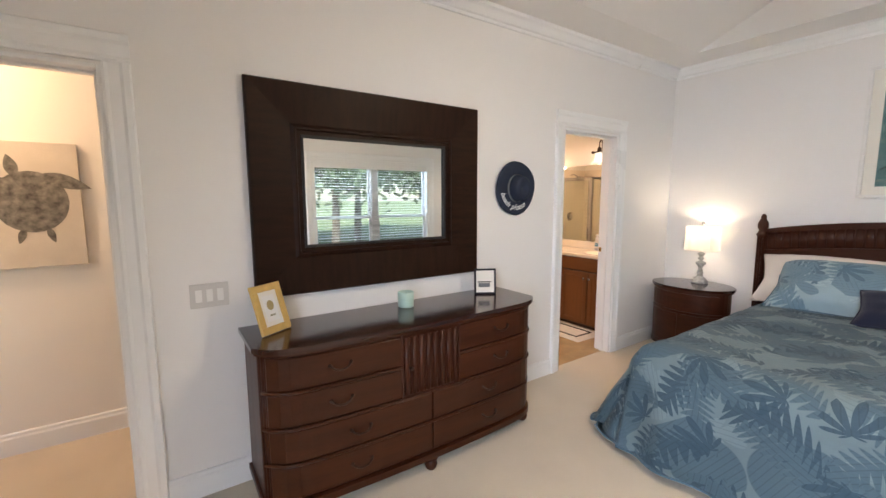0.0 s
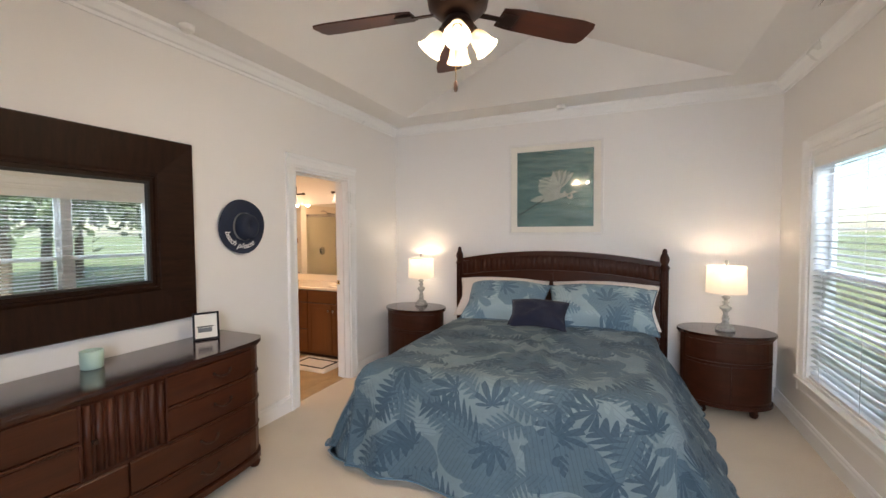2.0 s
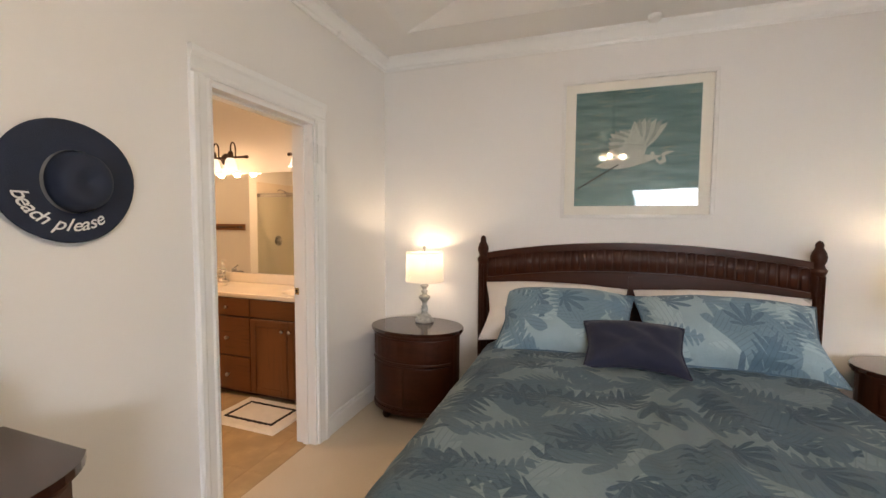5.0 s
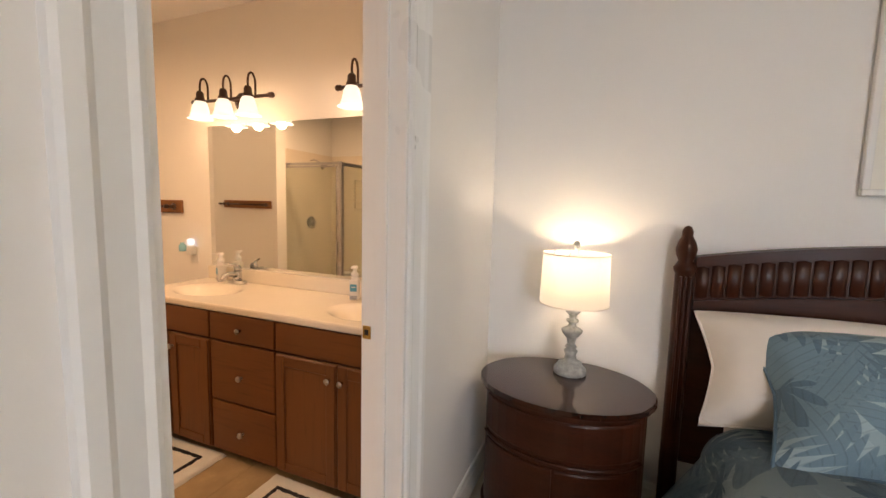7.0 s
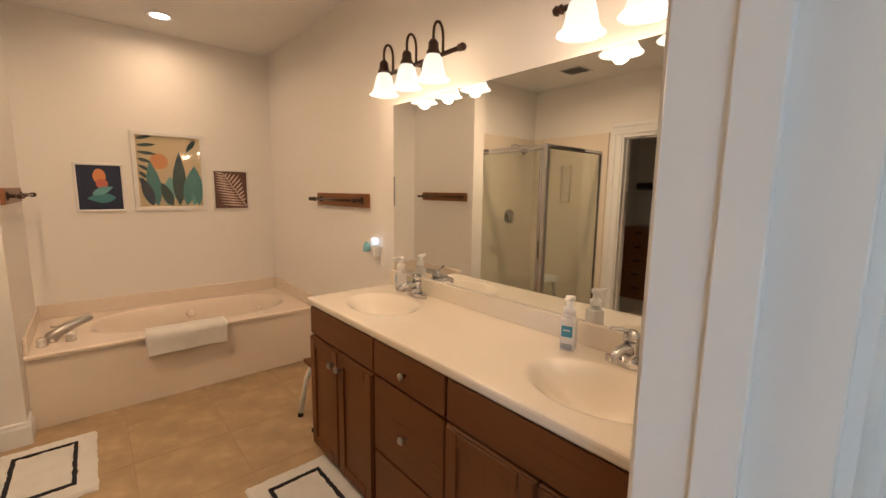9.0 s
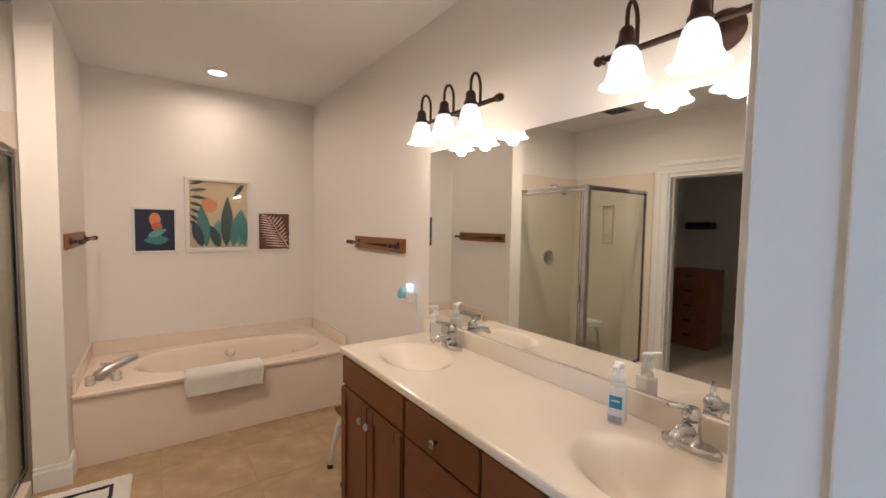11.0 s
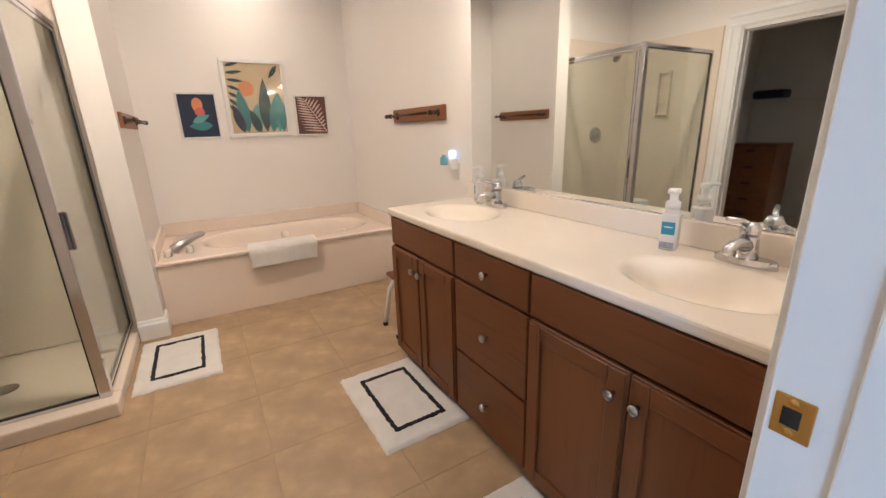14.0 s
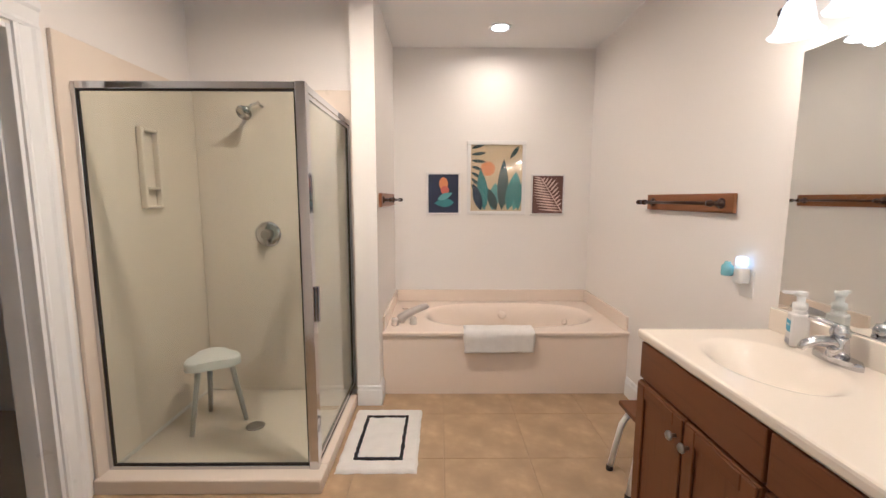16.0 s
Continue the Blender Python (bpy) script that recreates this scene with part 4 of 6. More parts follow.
def vanity():
    v = thing("vanity_cabinet", (VX, 0, 0), "honey maple double vanity cabinet with three drawers and four doors", "cabinet")
    # body and toe kick carry painted shade, darker than the doors
    part("body", join(boxed(0, BX - VX - 0.003, VY0, VY1, 0.05, 0.69), boxed(0, 0.02, VY0, VY1, 0.691, 0.815)), M_MAPLE_SHADE, v)
    part("end_panel", boxed(0, BX - VX - 0.004, VY1 + 0.0005, VY1 + 0.012, 0.05, 0.815), M_MAPLE, v)
    part("toe_kick", boxed(0.06, 0.09, VY0, VY1, 0, 0.0495), M_MAPLE_SHADE, v)
    c = [VY0 + 0.03, 3.153, 3.60, VY1 + 0.008]
    for a, b in ((c[0], c[1]), (c[2], c[3])):
        part("false_front", boxed(-0.021, -0.001, a + 0.006, b - 0.006, 0.668, 0.808, 0.004), M_MAPLE_Y, v)
        m = (a + b) / 2
        for y0, y1, k in ((a + 0.006, m - 0.003, m - 0.035), (m + 0.003, b - 0.006, m + 0.035)):
            knob(k, 0.585, panel_door(y0, y1, 0.058, 0.656, v))
    for z0, z1, kz in ((0.668, 0.808, 0.735), (0.342, 0.656, 0.487), (0.058, 0.332, 0.185)):
        dr = part("drawer", boxed(-0.021, -0.001, c[1] + 0.006, c[2] - 0.006, z0, z1, 0.004), M_MAPLE_Y, v)
        kb = (c[1] + c[2]) / 2
        part("knob", lathe([(0.006, 0), (0.006, 0.012), (0.015, 0.018), (0.016, 0.024), (0.012, 0.029), (0, 0.031)], 16, m=Matrix.Translation((-0.021, kb, kz)) @ pose(0, 0, 0, 0, -90)), M_NICKEL, dr, "brushed nickel knob", True)


vanity()
SINKS = ((4.075, 3.90), (4.075, 2.775))


def counter():
    """One moulded top with two oval basins."""
    t = thing("countertop", (0, 0, 0), "cream cultured-marble double vanity top with moulded oval basins", "countertop")
    x0, x1, y0, y1, zt = 3.838, BX - 0.003, VY0, VY1 + 0.02, 0.852
    nx, ny = 52, 170
    def h(x, y):
        z = zt
        for sx, sy in SINKS:
            r = math.hypot((x - sx) / 0.165, (y - sy) / 0.225)
            if r < 1.0:
                k = 1 - r * r
                z = min(z, zt - 0.12 * k ** 1.6)
        return z
    bm = bmesh.new()
    g = [[bm.verts.new((x0 + (x1 - x0) * i / nx, y0 + (y1 - y0) * j / ny, 0)) for j in range(ny + 1)] for i in range(nx + 1)]
    for row in g:
        for v in row:
            v.co.z = h(v.co.x, v.co.y)
    for i in range(nx):
        for j in range(ny):
            bm.faces.new((g[i][j], g[i + 1][j], g[i + 1][j + 1], g[i][j + 1])).smooth = True
    edge = [(0, 0.0), (-0.005, -0.003), (-0.007, -0.010), (-0.005, -0.028), (0.0, -0.036), (0.03, -0.036)]
    rows = [g[0]] + [[bm.verts.new((x0 + dx, v.co.y, zt + dz)) for v in g[0]] for dx, dz in edge[1:]]
    for a, b in zip(rows, rows[1:]):
        for j in range(ny):
            bm.faces.new((a[j], a[j + 1], b[j + 1], b[j]))
    end = [g[i][ny] for i in range(nx + 1)]
    low = [bm.verts.new((v.co.x, v.co.y, zt - 0.036)) for v in end]
    for i in range(nx):
        bm.faces.new((end[i], end[i + 1], low[i + 1], low[i]))
    bmesh.ops.recalc_face_normals(bm, faces=bm.faces)
    part("top", bm, M_MARBLE, t)
    part("backsplash", boxed(BX - 0.022, BX - 0.003, y0, y1, zt + 0.0005, 0.938, 0.004), M_MARBLE, t)
    for sx, sy in SINKS:
        part("drain", lathe([(0.024, 0), (0.024, 0.004), (0.018, 0.006), (0.016, 0.003), (0, 0.003)], 20, (sx + 0.01, sy, zt - 0.121)), M_CHROME, t, "chrome drain", True)
    return t


counter()
vm = thing("vanity_mirror", (BX - 0.002, 0, 0), "wide frameless plate mirror above the double vanity", "mirror")
part("glass", boxed(-0.006, 0, VY0 + 0.01, 4.212, 0.942, 1.872), M_MIRROR, vm)


# ---- bathroom: tub ----
def tub():
    t = thing("bathtub", (0, 0, 0), "cream acrylic garden tub with a panelled apron in an alcove", "bathtub")
    x0, x1, y0, y1, zt = TX + 0.002, BX - 0.002, 5.412, BY - 0.002, 0.448
    cx, cy = (x0 + x1) / 2 + 0.08, (y0 + y1) / 2 + 0.01
    nx, ny = 84, 46
    bm = bmesh.new()
    def h(x, y):
        r = (abs((x - cx) / 0.64) ** 2.6 + abs((y - cy) / 0.325) ** 2.6) ** (1 / 2.6)
        if r >= 1:
            return zt
        k = min(1.0, (1 - r) / 0.38)
        return zt - 0.36 * (k * k * (3 - 2 * k)) ** 0.7
    g = [[bm.verts.new((x0 + (x1 - x0) * i / nx, y0 + (y1 - y0) * j / ny, h(x0 + (x1 - x0) * i / nx, y0 + (y1 - y0) * j / ny))) for j in range(ny + 1)] for i in range(nx + 1)]
    for i in range(nx):
        for j in range(ny):
            bm.faces.new((g[i][j], g[i + 1][j], g[i + 1][j + 1], g[i][j + 1])).smooth = True
    edge = [(0.010, -0.002), (0.014, -0.008), (0.012, -0.024), (0.0, -0.028)]
    rows = [[r[0] for r in g]] + [[bm.verts.new((r[0].co.x, y0 - a, zt + b)) for r in g] for a, b in edge]
    for a, b in zip(rows, rows[1:]):
        for i in range(nx):
            bm.faces.new((a[i], a[i + 1], b[i + 1], b[i]))
    bmesh.ops.recalc_face_normals(bm, faces=bm.faces)
    part("basin", bm, M_TUB, t)
    part("apron", boxed(x0, x1, y0 + 0.004, y0 + 0.024, 0, zt - 0.03, 0.002), M_TUB, t, "plain cream apron")
    part("splash_back", boxed(x0 + 0.018, x1 - 0.018, y1 - 0.018, y1, zt + 0.0005, 0.552, 0.004), M_TUB, t)
    for a, b in ((x0, x0 + 0.0175), (x1 - 0.0175, x1)):
        part("splash_side", boxed(a, b, y0 + 0.01, y1, zt + 0.0005, 0.552, 0.004), M_TUB, t)
    part("overflow", lathe([(0.034, 0), (0.034, 0.006), (0.026, 0.012), (0, 0.013)], 20, m=Matrix.Translation((cx, cy + 0.275, 0.36)) @ pose(0, 0, 0, 70)), M_TUB, t, smooth=True)
    part("jet", lathe([(0.026, 0), (0.026, 0.006), (0.012, 0.008), (0, 0.004)], 16, m=Matrix.Translation((cx + 0.50, cy + 0.13, 0.34)) @ pose(0, 0, 0, 60, 0, -60)), M_TUB, t, smooth=True)
    # spout and handles
    sp = [(2.765, 5.64, zt + 0.002), (2.775, 5.645, zt + 0.030), (2.81, 5.655, zt + 0.052), (2.86, 5.675, zt + 0.074), (2.92, 5.70, zt + 0.094), (2.96, 5.715, zt + 0.100), (2.97, 5.72, zt + 0.090)]
    part("spout", tube(sp, [0.040, 0.036, 0.032, 0.030, 0.027, 0.023, 0.014], 14), M_NICKEL, t, "chrome tub spout", True)
    for x, y in ((2.735, 5.56), (2.865, 5.585)):
        part("tap_handle", lathe([(0.026, 0), (0.028, 0.010), (0.022, 0.018), (0.026, 0.040), (0.022, 0.052), (0, 0.055)], 10, (x, y, zt + 0.001)), M_GLASSY, t, "clear knob handle", True)
    part("soap_dish", boxed(2.75, 2.87, 5.98, 6.04, zt + 0.001, zt + 0.018, 0.006), M_TUB, t)


M_GLASSY = surface("clear_knob", (0.75, 0.72, 0.68), 0.1, 0.5, dark=0.9, bump=0)
tub()
tw = thing("folded_towel", (3.46, 5.40, 0.44), "folded white terry towel hung over the tub rim", "towel")


def towel_fn(u, v):
    s = v * 0.225
    x = (u - 0.5) * 0.475 + 0.004 * math.sin(v * 9 + u * 3)
    if s < 0.065:
        return Vector((x, 0.065 - s, 0.026 + 0.004 * noise.noise((x * 9, s * 9, 0))))
    if s < 0.115:
        a = (s - 0.065) / 0.05 * math.pi / 2
        return Vector((x, -0.034 * math.sin(a), 0.026 - 0.034 + 0.034 * math.cos(a)))
    return Vector((x, -0.034 - 0.004 * math.sin(u * 6), -0.008 - (s - 0.115)))


tbm = cloth(towel_fn, 30, 24, 0.5, 0.36)
bmesh.ops.recalc_face_normals(tbm, faces=tbm.faces)
bmesh.ops.solidify(tbm, geom=list(tbm.faces), thickness=-0.014)
bmesh.ops.recalc_face_normals(tbm, faces=tbm.faces)
part("cloth", tbm, M_TERRY, tw, smooth=True)


# ---- bathroom: shower ----
def shower():
    s = thing("shower_enclosure", (0, 0, 0), "corner shower with chrome-framed clear glass and cream acrylic walls", "shower")
    GY = 4.52
    xl = LX + 0.022
    part("pan", join(boxed(LX + 0.002, SHX + 0.045, GY - 0.085, GY + 0.035, 0, 0.072, 0.008), boxed(SHX - 0.035, SHX + 0.045, GY + 0.036, 5.268, 0, 0.072, 0.008), boxed(LX + 0.002, SHX - 0.036, GY + 0.036, SHY - 0.002, 0, 0.035)), M_SHOWER, s, "cream shower pan with a raised curb")
    part("wall_panel", boxed(xl, SHX + 0.045, SHY - 0.02, SHY - 0.002, 0.04, 2.035, 0.004), M_SHOWER, s)
    part("wall_panel", boxed(LX + 0.002, xl - 0.001, GY - 0.07, SHY - 0.002, 0.073, 2.035, 0.004), M_SHOWER, s)
    ch = bmesh.new()
    f = 0.022
    zb, zt = 0.073, 1.845
    for a in ((xl, xl + 0.02, GY - f / 2, GY + f / 2, zb, zt), (xl + 0.02, SHX - 0.03, GY - f / 2, GY + f / 2, zb, zb + 0.018), (xl + 0.02, SHX - 0.03, GY - 0.014, GY + 0.014, zt - 0.03, zt)):
        box(ch, *a, 0.002, 1)
    part("front_frame", ch, M_CHROME, s, "chrome frame")
    part("corner_post", boxed(SHX - 0.03, SHX + 0.016, GY - 0.016, GY + 0.03, zb, zt + 0.004, 0.005), M_CHROME, s, "chrome post")
    ch = bmesh.new()
    for a in ((GY + 0.03, 5.405, zt - 0.03, zt), (GY + 0.03, 5.405, zb, zb + 0.018)):
        box(ch, SHX - 0.012, SHX + 0.012, *a, 0.002, 1)
    box(ch, SHX - 0.012, SHX + 0.012, 5.375, 5.40, zb + 0.018, zt - 0.03, 0.002, 1)
    part("side_frame", ch, M_CHROME, s, "chrome frame")
    g = part("glass", boxed(xl + 0.02, SHX - 0.03, GY - 0.003, GY + 0.003, zb + 0.018, zt - 0.03), M_SHGLASS, s, "clear fixed glass")
    g.visible_shadow = False
    seal = bmesh.new()
    for a in ((xl + 0.02, xl + 0.026, zb + 0.02, zt - 0.03), (SHX - 0.036, SHX - 0.030, zb + 0.02, zt - 0.03), (xl + 0.027, SHX - 0.037, zb + 0.018, zb + 0.025), (xl + 0.027, SHX - 0.037, zt - 0.037, zt - 0.030)):
        box(seal, a[0], a[1], GY - 0.007, GY + 0.007, a[2], a[3])
    part("gasket", seal, M_SEAL, s)
    d = part("door", boxed(SHX - 0.003, SHX + 0.003, GY + 0.06, 5.345, 0.115, zt - 0.055), M_SHGLASS, s, "clear glass shower door, closed")
    d.visible_shadow = False
    fr = bmesh.new()
    for a in ((GY + 0.04, GY + 0.06, 0.098, zt - 0.038), (5.345, 5.368, 0.098, zt - 0.038), (GY + 0.06, 5.345, 0.098, 0.115), (GY + 0.06, 5.345, zt - 0.055, zt - 0.038)):
        box(fr, SHX - 0.010, SHX + 0.010, *a, 0.002, 1)
    part("door_frame", fr, M_CHROME, d, "chrome frame")
    fr = bmesh.new()
    for a in ((GY + 0.06, GY + 0.066, 0.115, zt - 0.055), (5.339, 5.345, 0.115, zt - 0.055)):
        box(fr, SHX - 0.007, SHX + 0.007, *a)
    part("door_gasket", fr, M_SEAL, d)
    part("handle", boxed(SHX + 0.011, SHX + 0.032, GY + 0.040, GY + 0.056, 0.78, 0.95, 0.006), M_CHROME, d, "chrome pull")
    # valve, head, niche, drain
    vx, vz = 1.93, 1.12
    m = Matrix.Translation((vx, SHY - 0.0205, vz)) @ pose(0, 0, 0, 90)
    v = part("valve_plate", lathe([(0.085, 0), (0.085, 0.006), (0.070, 0.014), (0.040, 0.018), (0, 0.018)], 30, m=m), M_CHROME, s, "round chrome valve plate", True)
    part("valve_handle", join(lathe([(0.034, 0.018), (0.034, 0.05), (0.028, 0.062), (0, 0.064)], 20, m=m), boxed(vx - 0.012, vx + 0.012, SHY - 0.085, SHY - 0.065, vz - 0.075, vz + 0.01, 0.006)), M_NICKEL, v)
    part("shower_arm", tube([(1.93, SHY - 0.02, 1.93), (1.925, SHY - 0.07, 1.945), (1.91, SHY - 0.13, 1.92), (1.90, SHY - 0.17, 1.885)], 0.010, 10), M_CHROME, s, smooth=True)
    part("shower_head", lathe([(0.014, 0.05), (0.020, 0.03), (0.042, 0.008), (0.046, 0), (0.044, -0.014), (0, -0.016)][::-1], 20, m=look((1.893, SHY - 0.195, 1.862), (1.93, SHY - 0.02, 2.02)) @ pose(0, 0, 0, 180)), M_NICKEL, s, smooth=True)
    n = bmesh.new()
    nx = xl - 0.0005
    for a in ((4.87, 4.89, 1.30, 1.72), (4.99, 5.01, 1.30, 1.72), (4.89, 4.99, 1.30, 1.318), (4.89, 4.99, 1.40, 1.412), (4.89, 4.99, 1.70, 1.72)):
        box(n, nx, nx + 0.035, *a, 0.005, 1)
    part("shelf_niche", n, M_SHOWER, s, "moulded soap shelf")
    part("drain", lathe([(0.052, 0), (0.052, 0.004), (0.044, 0.006), (0, 0.005)], 24, (1.985, 4.95, 0.0355)), M_NICKEL, s, smooth=True)


shower()

# ---- vanity lights ----
def vanity_light(yc, label):
    f = thing("vanity_light", (BX, yc, 2.0), label, "wall light", "vanity lights")
    part("back_plate", lathe([(0.058, 0), (0.058, 0.006), (0.045, 0.020), (0.020, 0.028), (0, 0.028)], 24, m=pose(-0.001, 0, 0.01, 0, -90)), M_BRONZE, f, smooth=True)
    part("stem", tube([(-0.02, 0, 0.01), (-0.085, 0, 0.01)], 0.012, 10), M_BRONZE, f)
    part("bar", tube([(-0.085, -0.305, 0.01), (-0.085, 0.305, 0.01)], 0.010, 10), M_BRONZE, f, smooth=True)
    for s in (-1, 1):
        part("bar_finial", lathe([(0.010, 0), (0.017, 0.006), (0.012, 0.014), (0.018, 0.024), (0.012, 0.036), (0, 0.04)], 12, m=pose(-0.085, s * 0.305, 0.01, -90 * s)), M_BRONZE, f, smooth=True)
    for k in (-0.2, 0.0, 0.2):
        x = -0.14
        arm = [(-0.085, k, 0.015)] + [(-0.085 - 0.0275 * (1 - math.cos(a)), k, 0.085 + 0.055 * math.sin(a)) for a in [i * math.pi / 8 for i in range(9)]] + [(x, k, 0.055)]
        part("arm", tube(arm, 0.0065, 8), M_BRONZE, f, "bronze gooseneck arm", True)
        part("socket", lathe([(0.030, 0.0), (0.031, 0.012), (0.024, 0.022), (0.022, 0.05), (0.015, 0.062), (0, 0.064)], 16, (x, k, -0.005)), M_BRONZE, f, smooth=True)
        bm = bmesh.new()
        seg = 28
        prof = ((0.028, 0.0), (0.040, -0.018), (0.047, -0.045), (0.052, -0.075), (0.062, -0.096), (0.075, -0.108))
        rings = [[bm.verts.new((x + r * (1 + 0.03 * math.cos(7 * 2 * math.pi * i / seg) * (j == 5)) * math.cos(2 * math.pi * i / seg), k + r * math.sin(2 * math.pi * i / seg), z - 0.004)) for i in range(seg)] for j, (r, z) in enumerate(prof)]
        for a, b in zip(rings, rings[1:]):
            for i in range(seg):
                bm.faces.new((a[i], a[(i + 1) % seg], b[(i + 1) % seg], b[i]))
        bmesh.ops.solidify(bm, geom=list(bm.faces), thickness=0.003)
        sh = part("shade", bm, M_SHADE_B, f, "bell-shaped frosted glass shade, lit", True)
        sh.visible_shadow = False
        part("bulb", lathe([(0, -0.092), (0.018, -0.086), (0.026, -0.068), (0.024, -0.050), (0.012, -0.022), (0.012, -0.006)], 14, (x, k, 0)), M_FROST, sh, smooth=True)
        lamp("vanity_bulb", "POINT", (BX + x, yc + k, 1.885), 0.36, WARM_B, 0.03)
    return f


WARM_B = (1.0, 0.62, 0.33)
M_SHADE_B = glow("lit_bell_glass", (1.0, 0.84, 0.62), 0.15, (0.30, 0.29, 0.27))
vanity_light(3.90, "bronze three-arm wall light with lit frosted bells")
vanity_light(2.775, "bronze three-arm wall light with lit frosted bells, by the doorway")

def downlight(x, y, watts, label):
    d = thing("downlight", (x, y, BZ), label, "ceiling light", "recessed downlights")
    part("trim_ring", lathe([(0.062, -0.001), (0.062, -0.004), (0.085, -0.006), (0.088, -0.001)], 32), M_WHITE, d, smooth=True)
    part("lens", lathe([(0, -0.003), (0.060, -0.003), (0.060, -0.0005), (0, -0.0005)], 28), M_CAN, d)
    lamp("downlight_lamp", "AREA", (x, y, BZ - 0.02), watts, WARM_B, 0.12, (x, y, 0), 170)


downlight(3.50, 5.87, 0.9, "round white recessed downlight, lit, over the tub")
# unseen fill downlight, added to brighten the floor, shower and walls
downlight(2.75, 4.40, 5.0, "added fill downlight, round, white and lit, unseen over the middle of the bathroom")
# fill light for the hall, added above the view through the doorway
lamp("hall_fill_lamp", "AREA", (-1.1, 2.85, 2.58), 3.2, (1.0, 0.60, 0.28), 0.25, (-1.1, 2.85, 0))
hl = thing("hall_fill_light", (-1.1, 2.85, 2.6), "flush lit hall ceiling light, added out of view", "ceiling light")
part("diffuser", lathe([(0.15, -0.012), (0.15, -0.001)], 28), M_CAN, hl)


# ---- ceiling fan ----
def fan():
    f = thing("ceiling_fan", (FX, FY, -0.025), "bronze ceiling fan with five walnut blades and four lit glass bells", "ceiling fan")
    part("canopy", lathe([(0.02, 3.27), (0.06, 3.30), (0.075, 3.34), (0.075, 3.455)], 24), M_BRONZE, f, smooth=True)
    part("down_rod", tube([(0, 0, 2.62), (0, 0, 3.30)], 0.013, 10), M_BRONZE, f)
    part("motor", lathe([(0.05, 2.44), (0.09, 2.45), (0.125, 2.48), (0.135, 2.53), (0.12, 2.575), (0.07, 2.60), (0.03, 2.63), (0, 2.635)], 32), M_BRONZE, f, smooth=True)
    part("light_kit", lathe([(0, 2.345), (0.04, 2.35), (0.07, 2.375), (0.075, 2.40), (0.05, 2.44)], 24), M_BRONZE, f, smooth=True)
    for i in range(5):
        a = FAN_TURN + i * 72
        bm = slab([(0.20, -0.055), (0.27, -0.066), (0.60, -0.078), (0.665, -0.072), (0.68, -0.045), (0.68, 0.045), (0.665, 0.072), (0.60, 0.078), (0.27, 0.066), (0.20, 0.055)], 0, 0.007, 0.002, 1)
        bl = part("blade", bm, M_BLADE, f)
        bl.matrix_basis = pose(0, 0, 2.475, 0, 0, a) @ pose(0, 0, 0, -11)
        ir = part("blade_iron", join(boxed(0.10, 0.225, -0.014, 0.014, -0.010, -0.004, 0.002), boxed(0.205, 0.28, -0.038, 0.038, -0.010, -0.0035, 0.003)), M_BRONZE, bl)
    for i in range(4):
        a = radians(20 + i * 90)
        m = Matrix.Translation((0.070 * math.cos(a), 0.070 * math.sin(a), 2.375)) @ Matrix.Rotation(a, 4, "Z") @ pose(0, 0, 0, 0, -38)
        part("fitter", lathe([(0.022, -0.01), (0.024, 0.02), (0.012, 0.045), (0, 0.046)], 14, m=m), M_BRONZE, f)
        bm = bmesh.new()
        seg = 24
        rings = [[bm.verts.new(m @ Vector((r * math.cos(2 * math.pi * q / seg), r * math.sin(2 * math.pi * q / seg), z))) for q in range(seg)] for r, z in ((0.022, 0.0), (0.033, -0.015), (0.040, -0.038), (0.044, -0.066), (0.056, -0.090))]
        for p, q in zip(rings, rings[1:]):
            for k in range(seg):
                bm.faces.new((p[k], p[(k + 1) % seg], q[(k + 1) % seg], q[k]))
        bmesh.ops.solidify(bm, geom=list(bm.faces), thickness=0.003)
        sh = part("shade", bm, M_SHADE_F, f, "bell-shaped amber-frosted glass shade, lit", True)
        p = m @ Vector((0, 0, -0.082))
        part("bulb", lathe([(0, -0.075), (0.018, -0.068), (0.021, -0.048), (0.010, -0.01)], 12, m=m), M_FROST, sh, smooth=True)
        lamp("fan_bulb", "POINT", (FX + p.x, FY + p.y, p.z - 0.025), 3.1, SOFT, 0.03)
    part("pull_chain", tube([(0.05, 0.03, 2.36), (0.052, 0.032, 2.20)], 0.0016, 6), M_BRASS, f)
    part("chain_pull", lathe([(0.003, 2.20), (0.008, 2.185), (0.010, 2.165), (0.006, 2.15), (0, 2.148)][::-1], 10, (0.052, 0.032, 0)), M_BRONZE, f, smooth=True)


FAN_TURN = 26
M_SHADE_F = glow("lit_amber_glass", (1.0, 0.68, 0.36), 0.13, (0.30, 0.27, 0.22))
FX, FY = 1.70, 0.35
fan()


# ---- outside ----
M_GRASS = surface("lawn", (0.19, 0.24, 0.12), 0.95, dark=0.7, big=0.4, fine=30, bump=0.6, dist=0.03)
M_LEAF = surface("foliage", (0.11, 0.155, 0.075), 0.8, dark=0.55, big=1.2, fine=8, bump=0.3)
M_BARK = surface("bark", (0.13, 0.10, 0.075), 0.9, dark=0.6, big=4, fine=30, bump=0.7, stretch=(1, 1, 0.2))
ground = bmesh.new()
bmesh.ops.create_grid(ground, x_segments=40, y_segments=40, size=400)
for v in ground.verts:
    v.co.z = -0.35
setting(part("ground", ground, M_GRASS), "mown green lawn outside the window", "ground")


